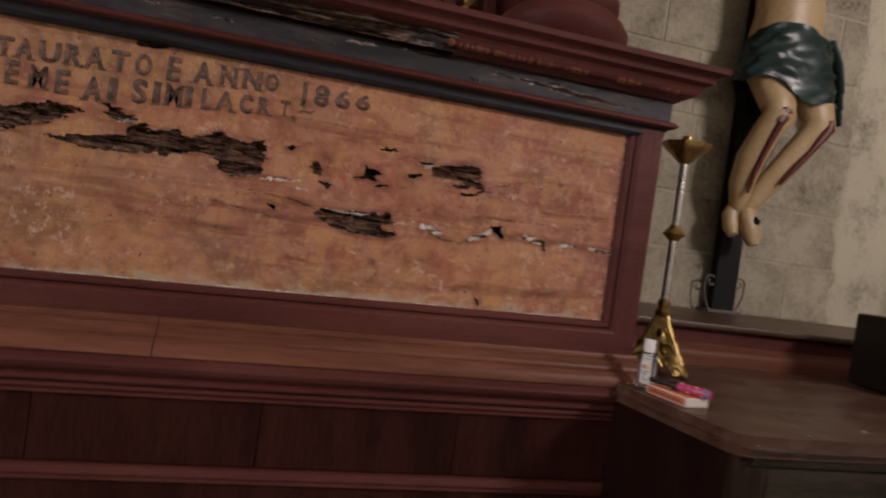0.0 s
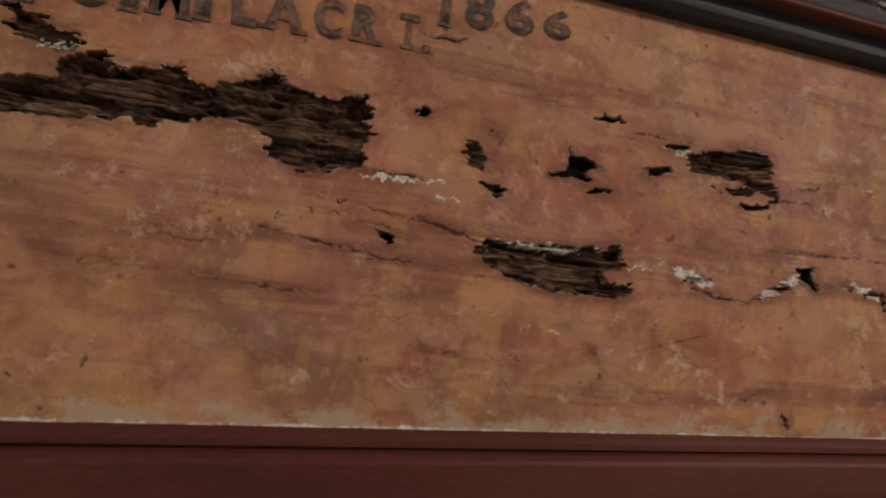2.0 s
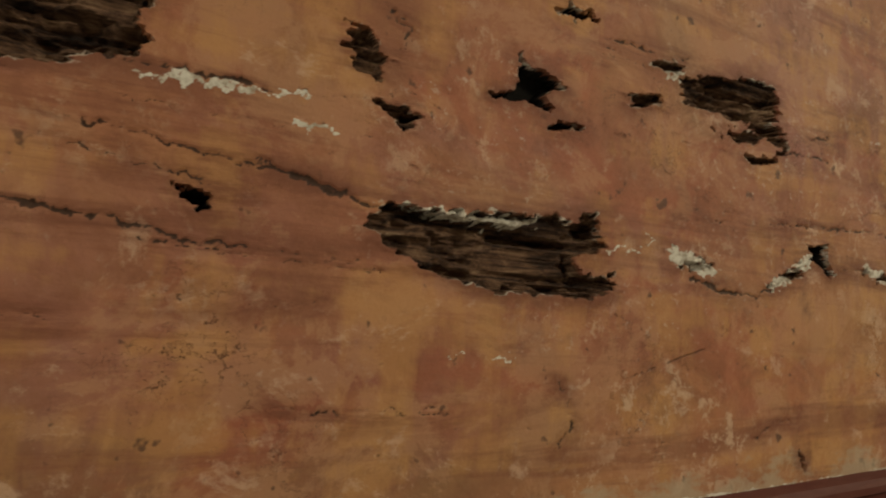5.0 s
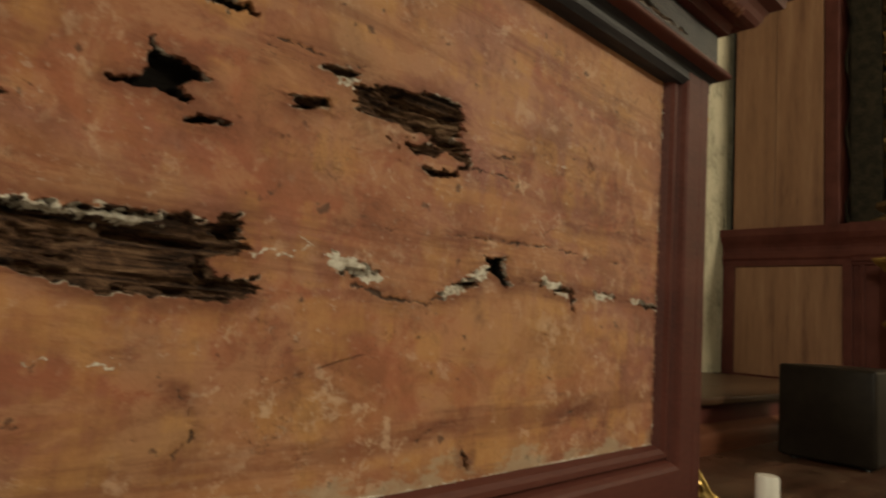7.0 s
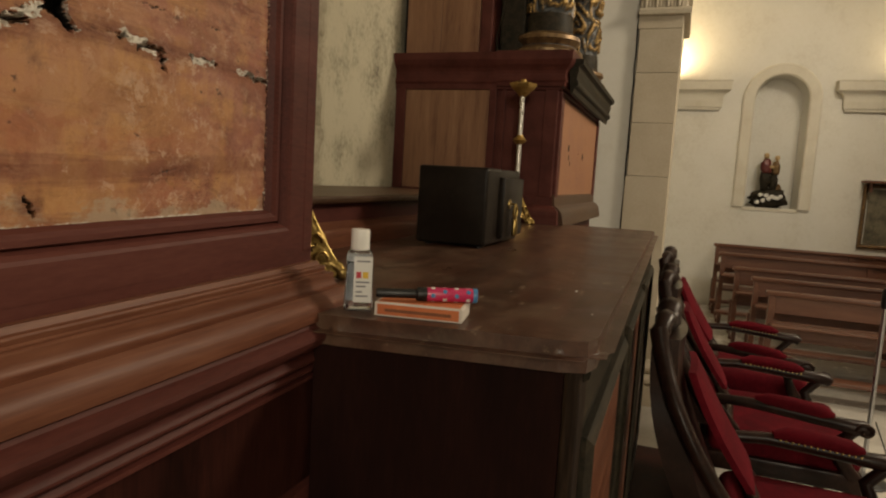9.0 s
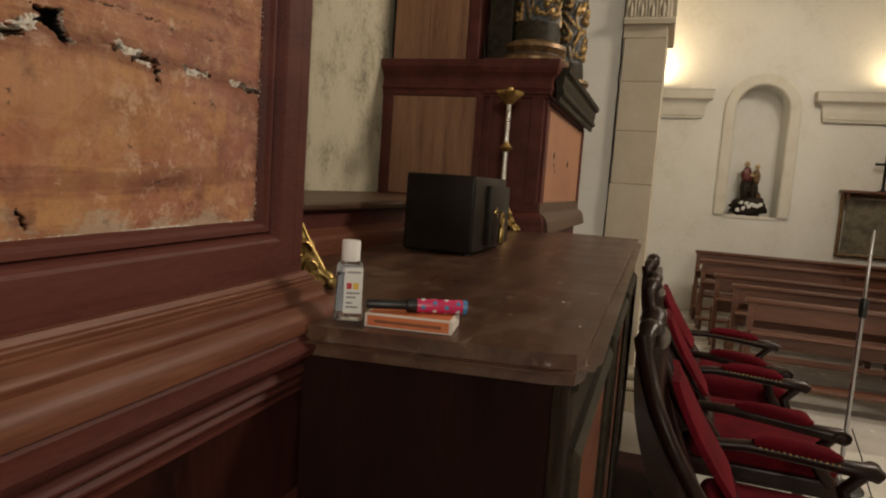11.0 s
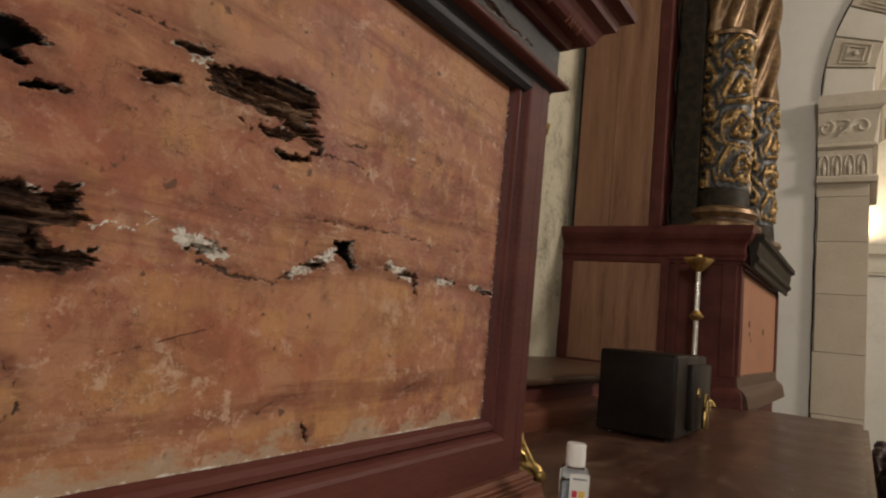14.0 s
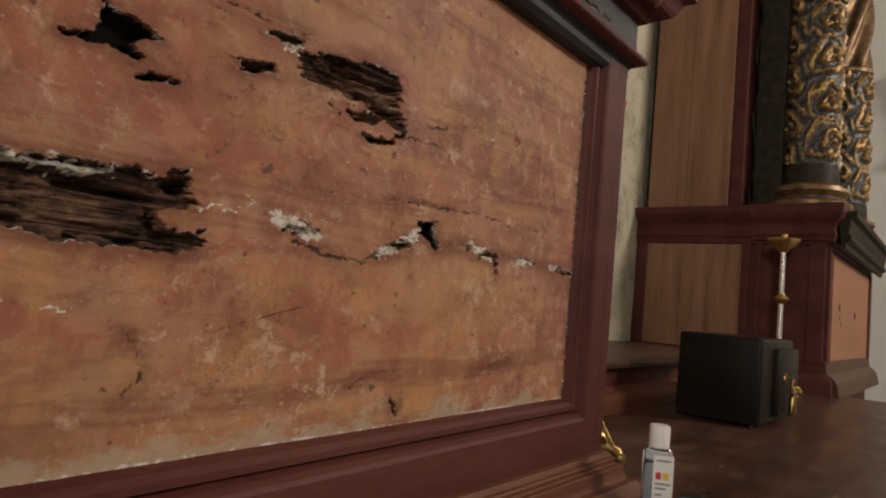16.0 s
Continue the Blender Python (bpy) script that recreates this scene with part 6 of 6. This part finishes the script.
# ---------------------------------------------------------------- pews
def pew(x, y_end, top):
    """Seen from behind: backboards between panelled ends, a seat and a kneeler."""
    p = thing("pew", "brown varnished wooden church pew with plain plank back", "pew", "pews in the side chapel")
    far = -3.0 - y_end
    h = top - LOW
    smooth(part("top_rail", block(-0.03, 0.045, far, 0.05, h - 0.045, h, 0.012), M_PEW, p))
    for z0, z1 in ((h - 0.20, h - 0.046), (h - 0.41, h - 0.27)):
        part("back_board", block(0.0, 0.022, far + 0.02, 0.0, z0, z1, 0.004), M_PEW, p)
    part("seat", block(0.02, 0.40, far + 0.02, 0.0, 0.42, 0.45, 0.006), M_PEW, p)
    for yy in (0.0, far / 2, far):
        part("end_post", block(-0.02, 0.035, yy - 0.03, yy + 0.025, 0.0, h - 0.04, 0.006), M_PEW, p)
        part("seat_leg", block(0.33, 0.38, yy - 0.025, yy + 0.02, 0.0, 0.42, 0.006), M_PEW, p)
        part("foot_rail", block(-0.30, 0.38, yy - 0.02, yy + 0.015, 0.06, 0.10, 0.005), M_PEW, p)
        part("kneeler_leg", block(-0.30, -0.25, yy - 0.025, yy + 0.02, 0.0, 0.17, 0.005), M_PEW, p)
    part("kneeler", block(-0.36, -0.18, far + 0.02, 0.05, 0.17, 0.20, 0.006), M_PEW, p)
    part("book_shelf", block(-0.16, 0.0, far + 0.02, 0.0, h - 0.30, h - 0.28, 0.004), M_PEW, p)
    p.location = (x, y_end, LOW)
    return p


pew(6.35, 0.06, 0.53)
for px, py, pt in ((7.3, 0.085, 0), (8.15, 0.20, 0)):
    q = copy_thing(bpy.data.objects["pew"], pose(px, py, LOW))
pew(9.15, 0.30, 0.60)
pew(10.02, 0.33, 0.65)

# ---------------------------------------------------------------- microphone stand
mic = thing("microphone_stand", "slim steel microphone stand with black clutch and trailing cable", "stand")
smooth(part("base", lathe([(0.11, 0.0), (0.11, 0.008), (0.10, 0.014), (0.02, 0.02), (0.015, 0.03)], 32), M_RUBBER, mic))
smooth(part("lower_tube", lathe([(0.011, 0.02), (0.011, 0.90)], 14), M_STEEL, mic))
smooth(part("clutch", lathe([(0.015, 0.86), (0.020, 0.87), (0.020, 0.945), (0.014, 0.955)], 16), M_RUBBER, mic, "black plastic clutch"))
smooth(part("upper_tube", lathe([(0.0075, 0.95), (0.0075, 1.28), (0.004, 1.285)], 12), M_STEEL, mic))
part("cable", tube([(0.02, -0.03, 0.30), (0.03, -0.09, 0.16), (0.02, -0.12, 0.06), (-0.04, -0.13, 0.008), (-0.25, -0.10, 0.006), (-0.5, -0.28, 0.006)], 0.0035, 6), M_RUBBER, mic)
mic.location = (3.62, -0.05, 0.0)

# ---------------------------------------------------------------- arch wall: pier, capital, voussoirs
arch_wall = bpy.data.objects["wall_arch"]
random.seed(4)
zz = LOW + 0.36
while zz < 2.62:
    h = random.uniform(0.30, 0.44)
    h = min(h, 2.66 - zz)
    part("stone", block(WX - 0.035, WX + WT, A0 - 0.03, A0 + 0.285 + random.uniform(-0.008, 0.008), zz + 0.0012, zz + h - 0.0012, 0.003), M_PIER, arch_wall)
    zz += h
part("pier_base", sweep([(WX + WT, A0 - 0.03, 0), (WX - 0.035, A0 - 0.03, 0), (WX - 0.035, A0 + 0.30, 0)][::-1], curve_prof([(0.0, LOW), (0.07, LOW), (0.07, LOW + 0.16), (0.05, LOW + 0.17, 0.4), (0.05, LOW + 0.24), (0.025, LOW + 0.25, 0.3), (0.02, LOW + 0.33), (0.0, LOW + 0.36)])), M_PIER, arch_wall, "moulded pier base")
part("crack", tube([(WX - 0.004, A0 + 0.295 + 0.008 * noise.noise(Vector((i * 0.8, 0, 3))), LOW + 0.3 + i * 0.10) for i in range(31)], [0.006 + 0.003 * noise.noise(Vector((i, 5, 0))) for i in range(31)], 6), M_BLACK, arch_wall, "dark crack along the pier")
cap = thing("capital", "grey carved stone pier capital with arcaded leaf bands", "capital")
C0, C1 = A0 - 0.03, A0 + 0.29
part("bell", sweep([(WX + WT, C0, 0), (WX - 0.035, C0, 0), (WX - 0.035, C1, 0)][::-1], curve_prof([(0.0, 2.655), (0.045, 2.66), (0.05, 2.69, 0.3), (0.012, 2.705), (0.014, 2.90), (0.03, 2.91), (0.045, 2.92), (0.03, 2.94), (0.02, 2.95), (0.055, 3.17, 0.1), (0.07, 3.18), (0.085, 3.20), (0.09, 3.29), (0.0, 3.295)])), M_CARVED, cap)
for i in range(4):
    y = C0 + 0.045 + i * 0.078
    pts = [(WX - 0.052, y - 0.028, 2.715)] + [(WX - 0.054, y + 0.028 * math.cos(radians(a)), 2.80 + 0.06 * math.sin(radians(a))) for a in range(180, -1, -20)] + [(WX - 0.052, y + 0.028, 2.715)]
    part("arcade_rib", tube(pts, 0.007, 6), M_CARVED, cap)
    part("leaf", tube([(WX - 0.05, y, 2.715), (WX - 0.055, y, 2.77), (WX - 0.05, y, 2.82)], [0.012, 0.016, 0.004], 8), M_CARVED, cap)
for i, y in enumerate((C0 + 0.05, C0 + 0.16, C0 + 0.27)):
    pts = []
    for k in range(22):
        u = k / 21
        th = u * 7 + i
        r = 0.055 * (1 - 0.75 * u)
        pts.append((WX - 0.068 - 0.03 * (0.5 + 0.5 * math.sin(th)) * 0.3, y + r * math.cos(th), 3.06 + r * math.sin(th)))
    part("scroll", tube(pts, 0.012, 6), M_CARVED, cap)
part("diagonal_leaf", tube([(WX - 0.07, C0 + 0.08, 3.13), (WX - 0.075, C0 + 0.13, 3.06), (WX - 0.065, C0 + 0.20, 3.0)], [0.01, 0.02, 0.01], 8), M_CARVED, cap)
NV = 21
for i in range(NV):
    a0, a1 = radians(180 * i / NV + 0.35), radians(180 * (i + 1) / NV - 0.35)
    bm = bmesh.new()
    ring = []
    for x in (WX - 0.03, WX + WT + 0.03):
        ring.append([bm.verts.new((x, AC + r * math.cos(a), SPR + r * math.sin(a))) for r, a in ((AR - 0.035, a0), (AR - 0.035, (a0 + a1) / 2), (AR - 0.035, a1), (AR + 0.27, a1), (AR + 0.27, a0))])
    bm.faces.new(ring[0])
    bm.faces.new(ring[1][::-1])
    for k in range(5):
        bm.faces.new((ring[0][k], ring[0][(k + 1) % 5], ring[1][(k + 1) % 5], ring[1][k]))
    part("voussoir", bm, M_CARVED if i % 2 else M_PALE, arch_wall)
    if i % 2 and i < 12:
        am, rm = (a0 + a1) / 2, AR + 0.11

        def face(dr, da, x):
            return (x, AC + (rm + dr) * math.cos(am + da), SPR + (rm + dr) * math.sin(am + da))
        for q, x in ((0.085, WX - 0.032), (0.055, WX - 0.034)):
            w = q / rm * 0.85
            part("coffer_frame", tube([face(-q, -w, x), face(q, -w, x), face(q, w, x), face(-q, w, x), face(-q, -w, x)], 0.010, 6), M_CARVED, arch_wall)
        rs = bmesh.new()
        bmesh.ops.create_icosphere(rs, subdivisions=2, radius=0.022)
        for v in rs.verts:
            v.co = v.co + Vector(face(0, 0, WX - 0.036))
        part("rosette", rs, M_CARVED, arch_wall)
part("label_crack", tube([(WX - 0.004, AC + (AR + 0.282) * math.cos(radians(a)), SPR + (AR + 0.282) * math.sin(radians(a))) for a in range(0, 120, 4)], [0.0035 + 0.002 * math.sin(a * 1.3) for a in range(30)], 6), M_BLACK, arch_wall, "dark crack along the arch")

# ---------------------------------------------------------------- end wall of the chapel
end = bpy.data.objects["wall_chapel_end"]
ring = [(NY + NR, NZ0)] + [(NY + NR * math.cos(radians(a)), NZ1 + NR * math.sin(radians(a))) for a in range(0, 181, 10)] + [(NY - NR, NZ0)]
part("niche_surround", sweep([(EX, y, z) for y, z in ring], [(0.0, 0.01), (0.0, 0.03), (-0.02, 0.045), (-0.14, 0.045), (-0.16, 0.03), (-0.16, -0.01)], (-1, 0, 0)), M_PALE, end, "pale limewashed niche surround")
part("niche_sill", block(EX - 0.012, EX + 0.2, NY - NR - 0.02, NY + NR + 0.02, NZ0 - 0.05, NZ0 - 0.002, 0.006), M_PALE, end)
CP = curve_prof([(0.0, 2.585), (0.03, 2.59), (0.035, 2.62), (0.05, 2.63), (0.06, 2.72, -0.2), (0.14, 2.86), (0.15, 2.87), (0.16, 2.98), (0.17, 3.0), (0.0, 3.0)])
for y0, y1 in ((0.50, 2.24), (-2.82, -1.16)):
    part("cornice", sweep([(EX + 0.02, y1, 0), (EX - 0.02, y1, 0), (EX - 0.02, y0, 0), (EX + 0.02, y0, 0)], CP), M_PALE, end, "moulded pale impost cornice")
random.seed(11)
NB = 23
for i in range(NB):
    a0, a1 = radians(14 + 152 * i / NB + 0.05), radians(14 + 152 * (i + 1) / NB - 0.05)
    bm = bmesh.new()
    ring = []
    for x in (EX - 0.07 - random.uniform(0, 0.012), EX + 0.05):
        ring.append([bm.verts.new((x, -0.29 + r * math.cos(a), 2.43 + r * math.sin(a))) for r, a in ((2.35, a0), (2.35, a1), (2.62, a1), (2.62, a0))])
    bm.faces.new(ring[0])
    bm.faces.new(ring[1][::-1])
    for k in range(4):
        bm.faces.new((ring[0][k], ring[0][(k + 1) % 4], ring[1][(k + 1) % 4], ring[1][k]))
    part("voussoir", bm, M_STONE, end)

group = bmesh.new()
marks = []


def lump(c, r, slot, stretch=(1, 1, 1), rough=0.25):
    n0 = len(group.faces)
    vs = bmesh.ops.create_icosphere(group, subdivisions=3, radius=1)["verts"]
    for v in vs:
        k = 1 + rough * noise.noise(v.co * 2.2 + Vector(c) * 7)
        v.co = Vector((c[0] + v.co.x * r * stretch[0] * k, c[1] + v.co.y * r * stretch[1] * k, c[2] + v.co.z * r * stretch[2] * k))
    marks.append((n0, len(group.faces), slot))


lump((0, 0, 0.12), 0.16, 0, (0.8, 1.3, 0.75), 0.5)
lump((-0.02, 0.055, 0.36), 0.062, 0, (0.9, 0.9, 2.6), 0.5)
lump((-0.01, -0.05, 0.34), 0.055, 0, (0.9, 0.9, 2.8), 0.5)
lump((0.0, -0.11, 0.24), 0.05, 3, (0.8, 0.8, 1.5), 0.6)
lump((-0.05, 0.02, 0.53), 0.03, 2, (0.8, 2.0, 0.7), 0.3)
lump((-0.03, 0.055, 0.53), 0.068, 1, (0.8, 0.95, 1.5), 0.4)
lump((-0.02, 0.06, 0.675), 0.034, 2, (1, 1, 1.15), 0.05)
lump((-0.02, -0.06, 0.51), 0.055, 3, (0.8, 0.85, 1.8), 0.4)
lump((-0.02, -0.065, 0.65), 0.031, 2, (1, 1, 1.15), 0.05)
for k in range(9):
    lump((-0.13, 0.13 - 0.033 * k, 0.07 + 0.10 * abs(math.sin(k * 1.7))), 0.024, 4, (0.7, 1, 1), 0.6)
group.faces.ensure_lookup_table()
for f0, f1, slot in marks:
    for f in group.faces[f0:f1]:
        f.material_index = slot
st = smooth(part("niche_statue", group, [M_GREENISH, M_WOUND, M_FLESH, M_GILTWOOD, M_CAP]), 60)
tagged(st, "small painted statue group with white flowers in the niche", "statue")
st.matrix_basis = pose(EX + 0.14, NY + 0.03, NZ0) @ Matrix.Diagonal((1.1, 1.15, 1.13, 1))

pic = thing("wall_painting", "dark framed oil painting hung low on the chapel wall", "painting")
part("canvas", block(-0.02, 0.0, -1.0, -0.02, 0.02, 0.78), M_PAINTING, pic)
part("frame", sweep([(-0.01, 0, 0), (-0.01, 0, 0.80), (-0.01, -1.02, 0.80), (-0.01, -1.02, 0)], [(-0.05, -0.01), (-0.05, 0.02), (-0.02, 0.035), (0.0, 0.02), (0.0, -0.01)], (-1, 0, 0), True), M_GILTWOOD, pic)
pic.location = (EX - 0.012, -1.53, 0.76)
ledge = thing("wall_shelf", "narrow wooden shelf above the dark painting", "shelf")
part("board", block(-0.22, -0.001, -1.1, 0.05, 0.0, 0.035, 0.005), M_PEW, ledge)
part("bracket", block(-0.16, -0.001, -0.06, -0.03, -0.12, 0.001, 0.004), M_PEW, ledge)
part("bracket", block(-0.16, -0.001, -1.0, -0.97, -0.12, 0.001, 0.004), M_PEW, ledge)
ledge.location = (EX, -1.50, 1.62)
sc_ = thing("standing_cross", "small dark standing cross on the wall shelf", "cross")
part("post", block(-0.014, 0.014, -0.016, 0.016, 0.03, 0.52, 0.003), M_BLACK, sc_)
part("bar", block(-0.012, 0.012, -0.13, 0.13, 0.36, 0.395, 0.003), M_BLACK, sc_)
part("foot", lathe([(0.07, 0.0), (0.065, 0.012), (0.03, 0.02), (0.025, 0.035)], 16), M_BLACK, sc_)
sc_.location = (EX - 0.11, -1.95, 1.655)

# ---------------------------------------------------------------- ashlar of the wall behind the altar
altar_wall = bpy.data.objects["wall_altar"]
random.seed(21)
zz, row = 1.05, 0
while zz < 4.2:
    h = random.uniform(0.22, 0.34)
    xx = 0.6 + (0.0 if row % 2 else -0.27)
    while xx < 3.5:
        w = random.uniform(0.36, 0.62)
        d = random.uniform(0.002, 0.004)
        part("stone", block(xx + 0.006, xx + w - 0.006, BACK - d, BACK + 0.02, zz + 0.006, zz + h - 0.006, 0.002, segments=1), M_STONE, altar_wall)
        xx += w
    zz += h
    row += 1

# a skin of old plaster left on the stones beside the pilaster
bm = bmesh.new()
NX, NZ_ = 40, 90
grid = []
for i in range(NX + 1):
    col_ = []
    for k in range(NZ_ + 1):
        z = 1.293 + 3.0 * k / NZ_
        ragged = 2.47 + 0.10 * noise.noise(Vector((0, z * 3.1, 4))) + 0.04 * noise.noise(Vector((2, z * 13, 4)))
        x = ragged + (3.215 - ragged) * i / NX
        lift = 0.0075 + 0.004 * noise.noise(Vector((x * 6, z * 6, 1))) + 0.002 * noise.noise(Vector((x * 24, z * 24, 1)))
        col_.append(bm.verts.new((x, BACK - (lift if 0 < i else -0.004), z)))
    grid.append(col_)
for i in range(NX):
    for k in range(NZ_):
        bm.faces.new((grid[i][k], grid[i + 1][k], grid[i + 1][k + 1], grid[i][k + 1]))
smooth(part("old_plaster", bm, M_CREAM, altar_wall, "stained cream plaster skin"), 60)
